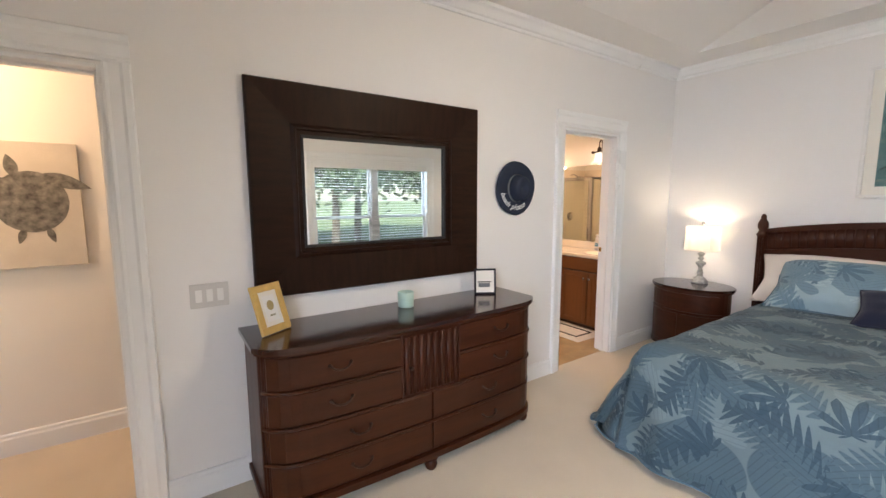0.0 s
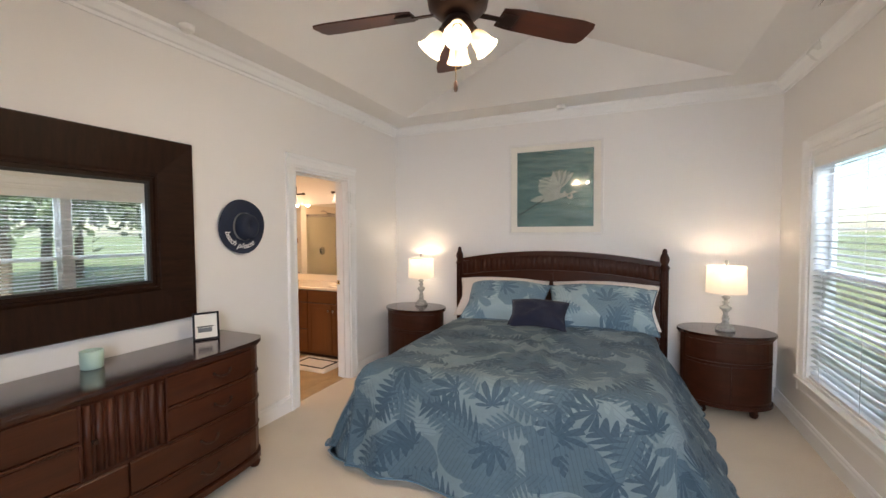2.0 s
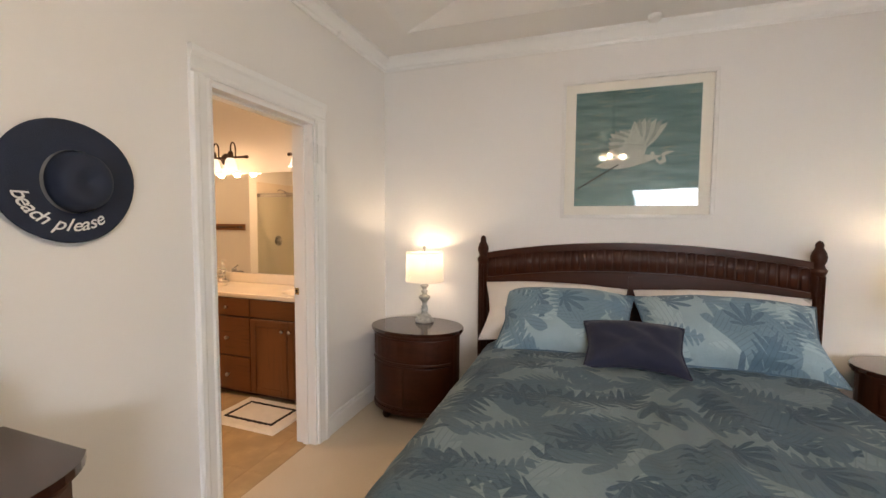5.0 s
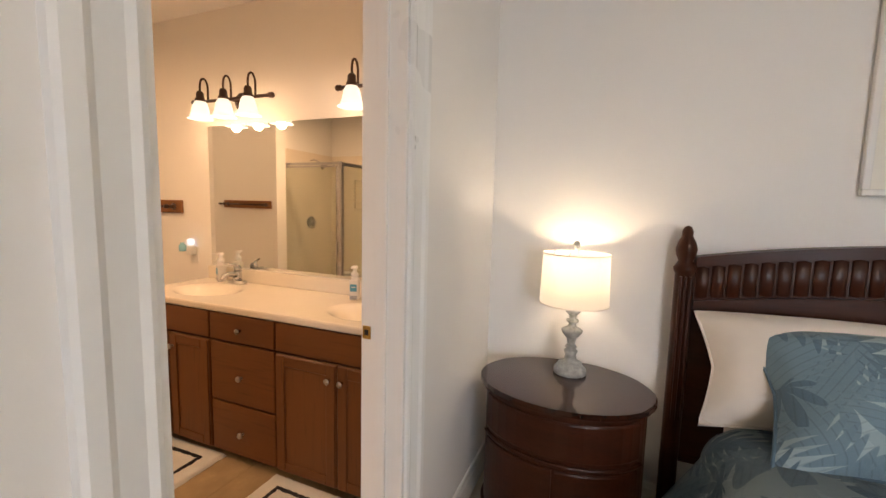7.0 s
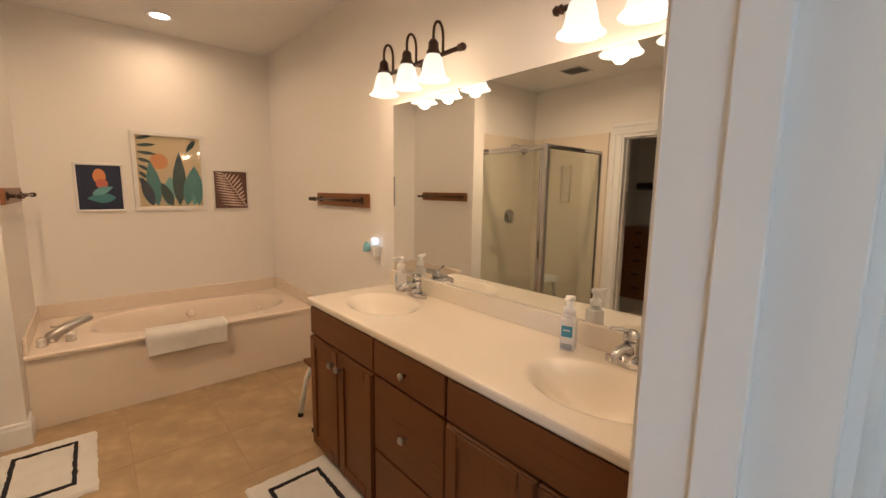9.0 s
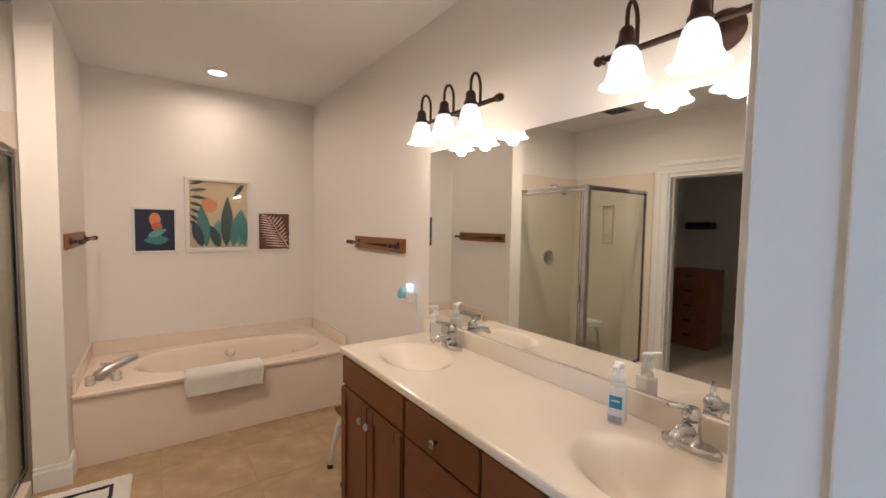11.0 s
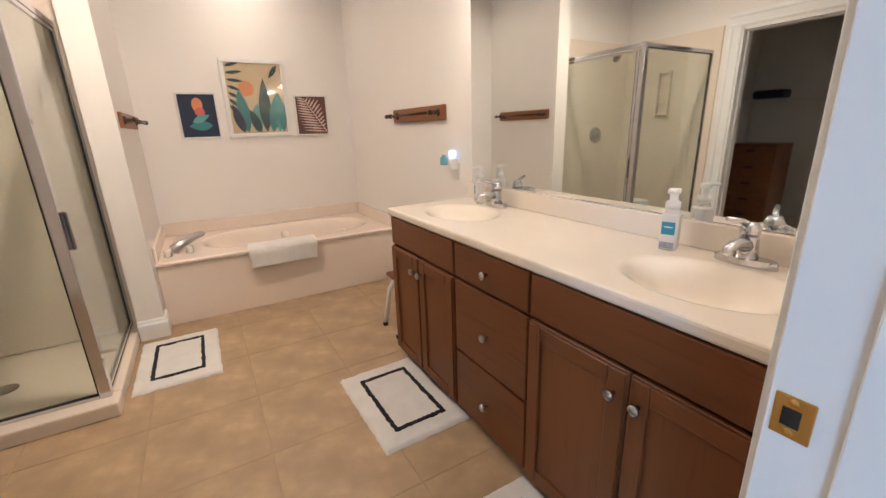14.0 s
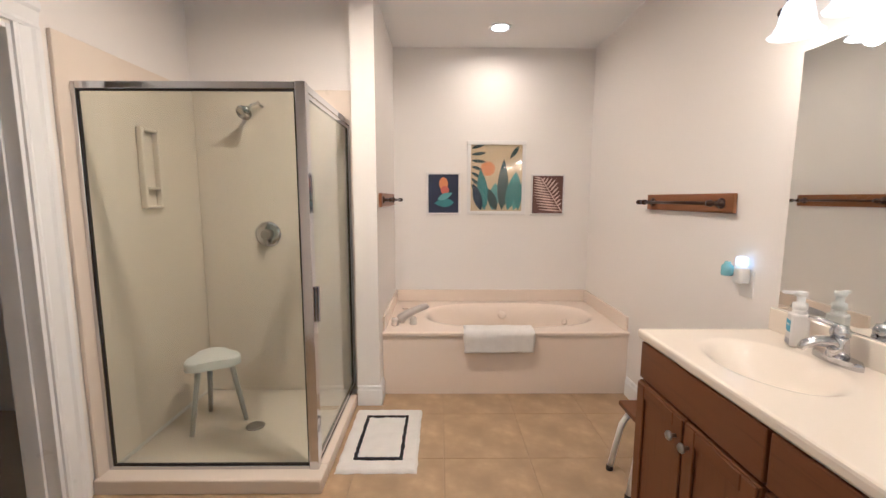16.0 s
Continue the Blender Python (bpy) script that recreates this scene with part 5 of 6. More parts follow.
def tree(place, height, seed):
    rng = random.Random(seed)
    t = thing("tree", place, "leafy yard tree with a brown trunk, seen through the window", "tree", "yard trees")
    bm = tube([(0, 0, -0.1), (0.06, 0.03, height * 0.3), (-0.05, 0.08, height * 0.6), (0.05, 0, height * 0.95)], [0.16, 0.12, 0.08, 0.02], 8)
    tips = []
    for i in range(10):
        z = height * rng.uniform(0.28, 0.85)
        a = rng.uniform(0, 6.28)
        r = height * 0.28 * (1.15 - z / height)
        tip = (r * math.cos(a), r * math.sin(a), z + r * 0.6)
        tube([(0, 0, z), (tip[0] * 0.5, tip[1] * 0.5, z + r * 0.2), tip], [0.05, 0.03, 0.01], 6, bm)
        tips.append(tip)
    part("trunk", bm, M_BARK, t)
    verts, faces = [], []
    for _ in range(5200):
        c = Vector(rng.choice(tips)) + Vector((rng.gauss(0, 1), rng.gauss(0, 1), rng.gauss(0, 0.8))) * height * 0.085
        d, e = Vector((rng.gauss(0, 1), rng.gauss(0, 1), rng.gauss(0, 1))).normalized() * 0.15, Vector((rng.gauss(0, 1), rng.gauss(0, 1), rng.gauss(0, 1))).normalized() * 0.08
        k = len(verts)
        verts += [c - d, c + e, c + d, c - e]
        faces.append((k, k + 1, k + 2, k + 3))
    me = bpy.data.meshes.new("crown")
    me.from_pydata([tuple(v) for v in verts], [], faces)
    me.materials.append(M_LEAF)
    o = new("crown", me)
    o.parent = t


for i, (x, y, h) in enumerate(((0.5, -9, 6.5), (2.6, -11, 7.5), (4.6, -8.5, 6), (6.4, -11, 7), (8.5, -9, 6.5), (-2, -12, 7), (11, -12, 8), (5.4, -14, 8), (1.2, -15, 8.5), (9.5, -16, 9), (14, -10, 7), (7.6, -6.5, 5))):
    tree((x, y, -0.35), h, 40 + i)


# ---- bedroom details ----
def flat(outline, d0, d1, m):
    """A thin raised shape on a wall: outline in (right, up), from d0 to d1 out of the wall."""
    bm = slab(outline, d0, d1)
    bmesh.ops.transform(bm, matrix=m, verts=bm.verts)
    bmesh.ops.recalc_face_normals(bm, faces=bm.faces)
    return bm


def leaf(cx, cy, length, width, angle, n=9):
    a = radians(angle)
    pts = []
    for i in range(n):
        t = i / (n - 1)
        pts.append((t * length, width * math.sin(math.pi * t) ** 0.8 * (1 - 0.35 * t)))
    for i in range(n - 2, 0, -1):
        t = i / (n - 1)
        pts.append((t * length, -width * math.sin(math.pi * t) ** 0.8 * (1 - 0.35 * t)))
    return [(cx + x * math.cos(a) - y * math.sin(a), cy + x * math.sin(a) + y * math.cos(a)) for x, y in pts][::-1]


def disc(cx, cy, rx, ry=None, n=24):
    ry = ry or rx
    return [(cx + rx * math.cos(2 * math.pi * i / n), cy + ry * math.sin(2 * math.pi * i / n)) for i in range(n)]


def paint(name, c, rough=0.6, dark=0.75, big=9.0):
    return surface(name, c, rough, dark=dark, big=big, fine=60, bump=0.15, dist=0.002)


def picture(name, m, w, h, border, fw, frame_mat, mat_mat, label, depth=0.022, group=""):
    """A framed picture hung flat; the origin is its middle on the wall, right and up in its plane."""
    p = tagged(new(name), label, "picture", group)
    p.matrix_basis = m
    W, H = w / 2, h / 2
    for a in ((-W, W, H - fw, H), (-W, W, -H, -H + fw), (-W, -W + fw, -H + fw, H - fw), (W - fw, W, -H + fw, H - fw)):
        part("frame_side", boxed(a[0], a[1], a[2], a[3], 0.002, depth, 0.004), frame_mat, p)
    part("mount", boxed(-W + fw, W - fw, -H + fw, H - fw, 0.002, 0.008), mat_mat, p)
    return p


def pic_part(p, name, outline, level, material):
    bm = slab(outline, 0.0085 + 0.0005 * level, 0.0089 + 0.0005 * level)
    bmesh.ops.recalc_face_normals(bm, faces=bm.faces)
    return part(name, bm, material, p)


ON_EAST = Matrix(((0, 0, -1, 0), (-1, 0, 0, 0), (0, 1, 0, 0), (0, 0, 0, 1)))    # right = -y, up = z, out = -x
ON_NORTH = Matrix(((1, 0, 0, 0), (0, 0, -1, 0), (0, 1, 0, 0), (0, 0, 0, 1)))    # right = x, up = z, out = -y
M_WFRAME = surface("white_frame", (0.78, 0.77, 0.76), 0.4, dark=0.93, big=8, fine=80, bump=0.1)


def sea_material():
    m = bpy.data.materials.new("painted_sea")
    nt, p = nodes_of(m)
    v = coords(nt, (1.2, 7.0, 1))
    a, b = noise_tex(nt, v, 2.2, 6, 0.6), noise_tex(nt, v, 6.0, 5)
    c = mixer(nt, ramp(nt, a, 0.35, 0.65), (0.035, 0.115, 0.135), (0.155, 0.265, 0.275))
    c = mixer(nt, ramp(nt, b, 0.58, 0.72), c, (0.26, 0.29, 0.24))
    nt.links.new(c, p.inputs["Base Color"])
    p.inputs["Roughness"].default_value = 0.35
    return m


eg = picture("bird_painting", Matrix.Translation((EX, 0.353, 1.94)) @ ON_EAST, 0.955, 0.955, 0.1, 0.025, M_WFRAME, M_PAPER, "white-framed painting of a white egret over a teal sea", 0.03, "")
pic_part(eg, "canvas", [(-0.385, -0.392), (0.385, -0.392), (0.385, 0.392), (-0.385, 0.392)], 0, sea_material())
M_BIRD = paint("bird_white", (0.52, 0.53, 0.51), dark=0.7, big=14)
M_BIRD2 = paint("bird_grey", (0.36, 0.39, 0.38), dark=0.7, big=14)
for i in range(10):
    pic_part(eg, "feather", leaf(0.03, -0.06, 0.25 - 0.012 * abs(i - 5), 0.052, 104 + i * 7), 1 + i, M_BIRD if i % 2 else M_BIRD2)
for i in range(7):
    pic_part(eg, "feather", leaf(0.0, -0.03, 0.27 - 0.01 * i, 0.040, 44 + i * 8), 11 + i, M_BIRD2 if i % 2 else M_BIRD)
pic_part(eg, "wing", disc(-0.005, 0.0, 0.075, 0.085), 18, M_BIRD)
pic_part(eg, "body", leaf(-0.25, -0.12, 0.42, 0.05, 8), 19, M_BIRD)
pic_part(eg, "neck", [(0.09, -0.04), (0.11, -0.03), (0.13, -0.10), (0.16, -0.12), (0.19, -0.10), (0.18, -0.06), (0.24, -0.035), (0.19, -0.03), (0.16, -0.05), (0.165, -0.085), (0.15, -0.095), (0.125, -0.07)][::-1], 20, M_BIRD)
pic_part(eg, "leg", [(-0.36, -0.275), (-0.10, -0.115), (-0.10, -0.105), (-0.365, -0.265)], 21, M_BLACK)


eg_glass = part("glazing", boxed(-0.385, 0.385, -0.392, 0.392, 0.0215, 0.0235), M_GLASS, eg, "clear picture glass")
eg_glass.visible_shadow = False


def hat():
    h = tagged(new("straw_hat"), "navy wide-brim straw hat with white script, hung on the wall", "hat")
    h.matrix_basis = Matrix.Translation((2.165, NY - 0.004, 1.545)) @ ON_NORTH
    bm = lathe([(0.0, 0.001), (0.19, 0.012), (0.196, 0.016), (0.19, 0.020), (0.14, 0.014), (0.098, 0.014)], 48)
    for v in bm.verts:
        v.co.z += 0.006 * math.sin(3 * math.atan2(v.co.y, v.co.x)) * (v.co.length / 0.19) ** 2 + 0.004 * (v.co.length / 0.19)
    part("brim", bm, M_STRAW, h, smooth=True)
    bm = lathe([(0.100, 0.010), (0.094, 0.05), (0.086, 0.085), (0.066, 0.102), (0.040, 0.098), (0.0, 0.080)], 36)
    for v in bm.verts:
        v.co.x *= 0.88
        v.co.x += 0.012
    part("crown", bm, M_STRAW, h, smooth=True)
    bm = lathe([(0.1015, 0.014), (0.1005, 0.034)], 36)
    bmesh.ops.delete(bm, geom=[f for f in bm.faces if len(f.verts) > 4], context="FACES")
    for v in bm.verts:
        v.co.x = v.co.x * 0.885 + 0.012
    part("band", bm, paint("grey_ribbon", (0.30, 0.30, 0.30)), h, "grey ribbon band")
    words = "beach please"
    for i, ch in enumerate(words):
        if ch == " ":
            continue
        a = radians(198 + i * (300 - 198) / (len(words) - 1))
        cu = bpy.data.curves.new("letter", "FONT")
        cu.body, cu.size, cu.align_x, cu.extrude, cu.offset, cu.shear = ch, 0.058, "CENTER", 0.0008, 0.0004, 0.35
        o = new("letter", cu)
        o.parent = h
        r = 0.158
        o.matrix_basis = Matrix.Translation((r * math.cos(a), r * math.sin(a), 0.030)) @ Matrix.Rotation(a + math.pi / 2, 4, "Z")
        cu.materials.append(M_WHITE)


hat()

# dresser top
DT = 0.8365


def photo_stand(place, spin, lean, w, h, fw, frame_mat, inner, label):
    p = thing("photo_frame", place, label, "photo frame", "framed photos on the dresser")
    q = Matrix.Rotation(radians(spin), 4, "Z") @ Matrix.Rotation(radians(-lean), 4, "X")
    W = w / 2
    def put(name, bm, mat, label=""):
        bmesh.ops.transform(bm, matrix=q, verts=bm.verts)
        return part(name, bm, mat, p, label)
    for a in ((-W, W, 0, fw), (-W, W, h - fw, h), (-W, -W + fw, fw, h - fw), (W - fw, W, fw, h - fw)):
        put("frame_side", boxed(a[0], a[1], -0.010, 0.006, a[2], a[3], 0.002, 1), frame_mat)
    put("print", boxed(-W + fw, W - fw, -0.004, 0.004, fw, h - fw), M_PAPER)
    inner(put, W, h, fw)
    put("easel", boxed(-0.02, 0.02, 0.0065, 0.010, 0.01, h * 0.7), M_BLACK)
    return p


def beach_inner(put, W, h, fw):
    put("picture_block", boxed(-W + fw + 0.016, W - fw - 0.028, -0.0055, -0.0042, h * 0.28, h * 0.44), paint("grey_print", (0.16, 0.17, 0.19)))
    put("picture_block", boxed(-W + fw + 0.010, W - fw - 0.020, -0.0055, -0.0042, h * 0.46, h * 0.50), M_BLACK)


def shell_inner(put, W, h, fw):
    put("mat_window", boxed(-0.035, 0.035, -0.0055, -0.0042, 0.055, h - 0.055), M_WHITE)
    bm = slab(disc(0, h * 0.56, 0.02, 0.024), 0.0056, 0.0062)
    bmesh.ops.transform(bm, matrix=Matrix.Rotation(radians(90), 4, "X"), verts=bm.verts)
    put("shell", bm, paint("ochre_print", (0.45, 0.36, 0.16)))
    put("caption_bar", boxed(-0.016, 0.016, -0.0062, -0.0056, h * 0.34, h * 0.37), paint("olive_print", (0.30, 0.30, 0.20)))


photo_stand((1.745, 2.06, DT), -30, 7, 0.145, 0.17, 0.012, M_BLACK, beach_inner, "small black photo frame with a white mount, standing")
photo_stand((0.415, 2.02, DT + 0.003), 32, 18, 0.175, 0.235, 0.034, M_GOLDF, shell_inner, "yellow-gilt photo frame with a shell print, standing")
M_WAX = surface("mint_wax", (0.48, 0.66, 0.58), 0.35, dark=0.93, big=6, fine=40, bump=0.05)
cd = thing("candle", (1.155, 2.085, DT), "mint-green candle in a round frosted jar", "candle")
part("jar", lathe([(0.040, 0), (0.046, 0.004), (0.048, 0.05), (0.047, 0.088), (0.043, 0.09), (0.042, 0.074), (0, 0.073)], 28), M_WAX, cd, smooth=True)
part("wick", tube([(0, 0, 0.072), (0.002, 0, 0.085)], 0.001, 5), M_BLACK, cd)

# switch plate with three switches
sw = thing("light_switch", (0.162, NY, 1.01), "white triple light switch plate on the wall", "switch")
part("plate", boxed(-0.082, 0.082, -0.006, -0.0005, -0.058, 0.058, 0.002), M_PLATE, sw)
for x in (-0.046, 0, 0.046):
    part("rocker", boxed(x - 0.014, x + 0.014, -0.0095, -0.0065, -0.030, 0.030, 0.0015), M_WHITE, sw)

# detectors and vents on the ceiling
for x, y in ((4.265, 0.275), (1.70, 2.09)):
    d = thing("sprinkler_cover", (x, y, CEIL), "round white ceiling sprinkler cover", "sprinkler", "sprinkler covers")
    part("disc", lathe([(0.0, -0.034), (0.034, -0.034), (0.040, -0.028), (0.042, -0.001)], 24), M_WHITE, d, smooth=True)


def vent(place, lx, ly, label, n=9):
    v = thing("ceiling_vent", place, label, "vent", "ceiling vents")
    for a in ((-lx, lx, -ly, -ly + 0.02), (-lx, lx, ly - 0.02, ly), (-lx, -lx + 0.02, -ly + 0.02, ly - 0.02), (lx - 0.02, lx, -ly + 0.02, ly - 0.02)):
        part("frame_side", boxed(a[0], a[1], a[2], a[3], -0.008, -0.001, 0.002, 1), M_WHITE, v)
    # black sheet painted as the shade of the duct behind the slats
    part("duct_shade", boxed(-lx + 0.02, lx - 0.02, -ly + 0.02, ly - 0.02, -0.002, -0.001), M_SEAL, v)
    for i in range(n):
        y = -ly + 0.03 + (2 * ly - 0.06) * i / (n - 1)
        s = part("slat", boxed(-lx + 0.02, lx - 0.02, -0.006, 0.006, -0.0012, 0.0, 0), M_WHITE, v)
        s.matrix_basis = pose(0, y, -0.006, 40)


vent((2.86, -1.34, CEIL), 0.16, 0.08, "white louvred ceiling vent near the window wall")
vent((1.95, 4.60, BZ), 0.13, 0.13, "square white louvred bathroom ceiling vent")

# hall canvas
M_CANVAS = surface("washed_canvas", (0.70, 0.64, 0.56), 0.85, dark=0.72, big=3, fine=150, bump=0.3)
M_INK = surface("turtle_ink", (0.30, 0.28, 0.25), 0.8, dark=0.06, big=26, fine=60, bump=0.1)
tc_ = tagged(new("turtle_canvas"), "washed beige canvas with a dark sea turtle, on the hall wall", "picture")
tc_.matrix_basis = Matrix.Translation((-0.79, 3.248, 1.44)) @ ON_NORTH
part("canvas", boxed(-0.405, 0.405, -0.352, 0.352, 0.002, 0.030, 0.004), M_CANVAS, tc_)
for i, (o, nm) in enumerate(((leaf(-0.08, 0.17, 0.16, 0.05, 104), "head"), (leaf(0.06, 0.19, 0.34, 0.06, -16), "flipper"), (leaf(-0.10, 0.16, 0.30, 0.05, 202), "flipper"), (leaf(0.08, -0.18, 0.12, 0.03, -70), "flipper"), (leaf(-0.06, -0.18, 0.12, 0.03, -110), "flipper"), (disc(0.0, 0.0, 0.235, 0.215), "shell"))):
    o = [(0.19 + x * 0.68, 0.02 + y * 0.80) for x, y in o]
    bm = slab(o, 0.0305, 0.0312 + 0.0002 * i)
    bmesh.ops.recalc_face_normals(bm, faces=bm.faces)
    part(nm, bm, M_INK, tc_)

# strike plate on the bathroom jamb
st = thing("strike_plate", (D1 - 0.0185, 2.372, 0.985), "brass strike plate on the door jamb", "strike plate")
part("plate", boxed(-0.002, 0, -0.016, 0.014, -0.021, 0.021, 0.0008, 1), M_BRASS, st)
# no opening cut: a raised black patch gives the latch hole's shade
part("hole_shade", boxed(-0.0026, -0.0021, -0.007, 0.007, -0.009, 0.009), M_SEAL, st)
for z in (-0.0155, 0.0155):
    part("screw", lathe([(0.004, 0), (0.003, 0.0012), (0, 0.0014)], 10, m=pose(-0.002, 0, z, 0, -90)), M_BRASS, st)

# ---- bathroom details ----
def faucet(y, label):
    f = thing("faucet", (4.285, y, 0.853), label, "faucet", "basin faucets")
    part("base", slab([(0.028 * math.cos(a), 0.080 * math.sin(a)) for a in [2 * math.pi * i / 28 for i in range(28)]], 0, 0.022, 0.008), M_CHROME, f)
    part("body", lathe([(0.030, 0.018), (0.026, 0.05), (0.024, 0.075), (0.020, 0.085)], 18), M_CHROME, f, smooth=True)
    part("spout", tube([(0.0, 0, 0.045), (-0.03, 0, 0.066), (-0.07, 0, 0.070), (-0.105, 0, 0.060), (-0.118, 0, 0.045)], [0.022, 0.019, 0.016, 0.014, 0.011], 14), M_CHROME, f, smooth=True)
    h = part("lever", join(lathe([(0.024, 0.086), (0.026, 0.100), (0.018, 0.118), (0, 0.121)], 16), tube([(0, 0, 0.11), (-0.03, 0.012, 0.125), (-0.075, 0.028, 0.135)], [0.010, 0.008, 0.006], 10)), M_CHROME, f, "chrome lever", True)
    part("pop_up_rod", lathe([(0.003, 0.02), (0.003, 0.075), (0.007, 0.080), (0.006, 0.088), (0, 0.09)], 10, (0.028, 0, 0)), M_CHROME, f, smooth=True)


faucet(3.90, "chrome single-lever faucet at the far basin")
faucet(2.775, "chrome single-lever faucet at the basin by the doorway")
M_LABEL = paint("blue_label", (0.06, 0.27, 0.42), dark=0.9)
M_SOAP = surface("soap_bottle", (0.74, 0.72, 0.70), 0.25, dark=0.95, bump=0.02)


def soap(place, spin, label):
    s = thing("soap_dispenser", place, label, "soap bottle", "soap bottles")
    s.rotation_euler = (0, 0, radians(spin))
    part("bottle", join(boxed(-0.026, 0.026, -0.026, 0.026, 0, 0.115, 0.008, 3), lathe([(0.022, 0.114), (0.020, 0.125), (0.015, 0.130)], 18)), M_SOAP, s)
    part("collar", lathe([(0.021, 0.1295), (0.021, 0.150), (0.012, 0.154), (0.012, 0.175)], 18), M_WHITE, s, smooth=True)
    part("pump_head", join(lathe([(0.016, 0.175), (0.018, 0.182), (0.016, 0.190), (0, 0.191)], 18), boxed(-0.052, 0.0, -0.009, 0.009, 0.180, 0.190, 0.003)), M_WHITE, s)
    part("label", boxed(-0.0275, -0.0265, -0.019, 0.019, 0.050, 0.090), M_LABEL, s, "blue label")
    part("text_bar", boxed(-0.0282, -0.0276, -0.012, 0.012, 0.072, 0.076), M_SOAP, s)
    part("pattern", boxed(-0.0272, -0.0265, -0.020, 0.020, 0.006, 0.026), paint("shell_print", (0.42, 0.42, 0.44), dark=0.5, big=60), s)


soap((4.265, 2.985, 0.853), 18, "white foaming soap bottle with a blue label")
soap((4.285, 4.045, 0.853), -25, "white foaming soap bottle with a blue label, at the far basin")


def bath_mat(x0, x1, y0, y1, turn, label):
    w, l = x1 - x0, y1 - y0
    m = thing("bath_mat", ((x0 + x1) / 2, (y0 + y1) / 2, 0.0), label, "bath mat", "bath mats")
    m.rotation_euler = (0, 0, radians(turn))
    def pile(ax, ay, edge, top, sd, inner=None):
        nx, ny = 46, 60
        bm = bmesh.new()
        g = {}
        for i in range(nx + 1):
            for j in range(ny + 1):
                u, v = -1 + 2 * i / nx, -1 + 2 * j / ny
                x, y = u * ax, v * ay
                rim = max(abs(u), abs(v)) > 0.999
                x += 0.006 * noise.noise((x * 30 + sd, y * 30, 0)) * (1 if rim else 0.4)
                y += 0.006 * noise.noise((x * 30, y * 30 + sd, 3)) * (1 if rim else 0.4)
                z = 0.001 if rim else top + 0.004 * noise.noise((x * 60, y * 60, sd)) + 0.003 * noise.noise((x * 14, y * 14, sd))
                g[i, j] = bm.verts.new((x, y, z))
        for i in range(nx):
            for j in range(ny):
                bm.faces.new((g[i, j], g[i + 1, j], g[i + 1, j + 1], g[i, j + 1]))
        return bm
    part("plush_top", pile(w / 2, l / 2, 0, 0.017, x0), M_TERRY, m, smooth=True)
    ix, iy, b = w / 2 - 0.078, l / 2 - 0.085, 0.017
    for nm, a in (("stripe", (-ix, ix, iy - b, iy)), ("stripe", (-ix, ix, -iy, -iy + b)), ("stripe", (-ix, -ix + b, -iy + b, iy - b)), ("stripe", (ix - b, ix, -iy + b, iy - b))):
        bm = bmesh.new()
        n = 40
        along = a[1] - a[0] > a[3] - a[2]
        top, bot = [], []
        for i in range(n + 1):
            t = i / n
            k1, k2 = 0.006 * noise.noise((t * 22, a[0] * 9, a[2] * 7)), 0.006 * noise.noise((t * 22, a[1] * 9, 5))
            if along:
                x = a[0] + (a[1] - a[0]) * t
                p, q = (x, a[2] + k1), (x, a[3] + k2)
            else:
                y = a[2] + (a[3] - a[2]) * t
                p, q = (a[0] + k1, y), (a[1] + k2, y)
            top.append([bm.verts.new((*p, 0.012)), bm.verts.new((*p, 0.0225)), bm.verts.new((*q, 0.0225)), bm.verts.new((*q, 0.012))])
        for r, s in zip(top, top[1:]):
            for k in range(4):
                bm.faces.new((r[k], r[(k + 1) % 4], s[(k + 1) % 4], s[k]))
        bm.faces.new(top[0][::-1])
        bm.faces.new(top[-1])
        bmesh.ops.recalc_face_normals(bm, faces=bm.faces)
        part(nm, bm, M_BLACK, m, "black border stripe")


bath_mat(2.535, 2.945, 4.575, 5.175, 0, "white cotton bath mat with a black border, by the shower")
bath_mat(3.465, 3.868, 3.54, 4.135, 1, "white cotton bath mat with a black border, along the vanity")
bath_mat(3.44, 3.855, 2.58, 3.18, -1, "white cotton bath mat with a black border, under the near basin")


def shower_stool():
    s = thing("shower_stool", (1.735, 5.00, 0.0355), "white plastic shower stool with three grey legs", "stool")
    s.scale = (0.80, 0.80, 1.0)
    part("seat", slab([((0.165 + 0.03 * math.cos(3 * a)) * math.cos(a), (0.165 + 0.03 * math.cos(3 * a)) * math.sin(a)) for a in [2 * math.pi * i / 48 for i in range(48)]], 0.362, 0.412, 0.014, 3), M_WHITE, s)
    for a in (250, 10, 130):
        c, d = math.cos(radians(a)), math.sin(radians(a))
        part("leg", tube([(0.12 * c, 0.12 * d, 0.372), (0.205 * c, 0.205 * d, 0.0)], [0.019, 0.016], 12), M_NICKELP, s, "grey leg", True)


M_NICKELP = surface("grey_plastic", (0.46, 0.46, 0.45), 0.4, dark=0.92, bump=0.02)
shower_stool()
vs = thing("step_stool", (4.13, 4.50, 0), "small wooden-topped stool with white legs beside the vanity", "stool")
part("seat", boxed(-0.18, 0.18, -0.125, 0.125, 0.335, 0.36, 0.006), M_MAPLE_Y, vs)
for sx in (-1, 1):
    for sy in (-1, 1):
        lg = part("leg", tube([(sx * 0.135, sy * 0.075, 0.335), (sx * 0.175, sy * 0.09, 0.25), (sx * 0.215, sy * 0.105, 0.015)], 0.014, 10), M_WHITE, vs, smooth=True)
        part("rubber_foot", lathe([(0.017, 0), (0.017, 0.02), (0.013, 0.024)], 12, (sx * 0.216, sy * 0.105, 0)), M_SEAL, lg)


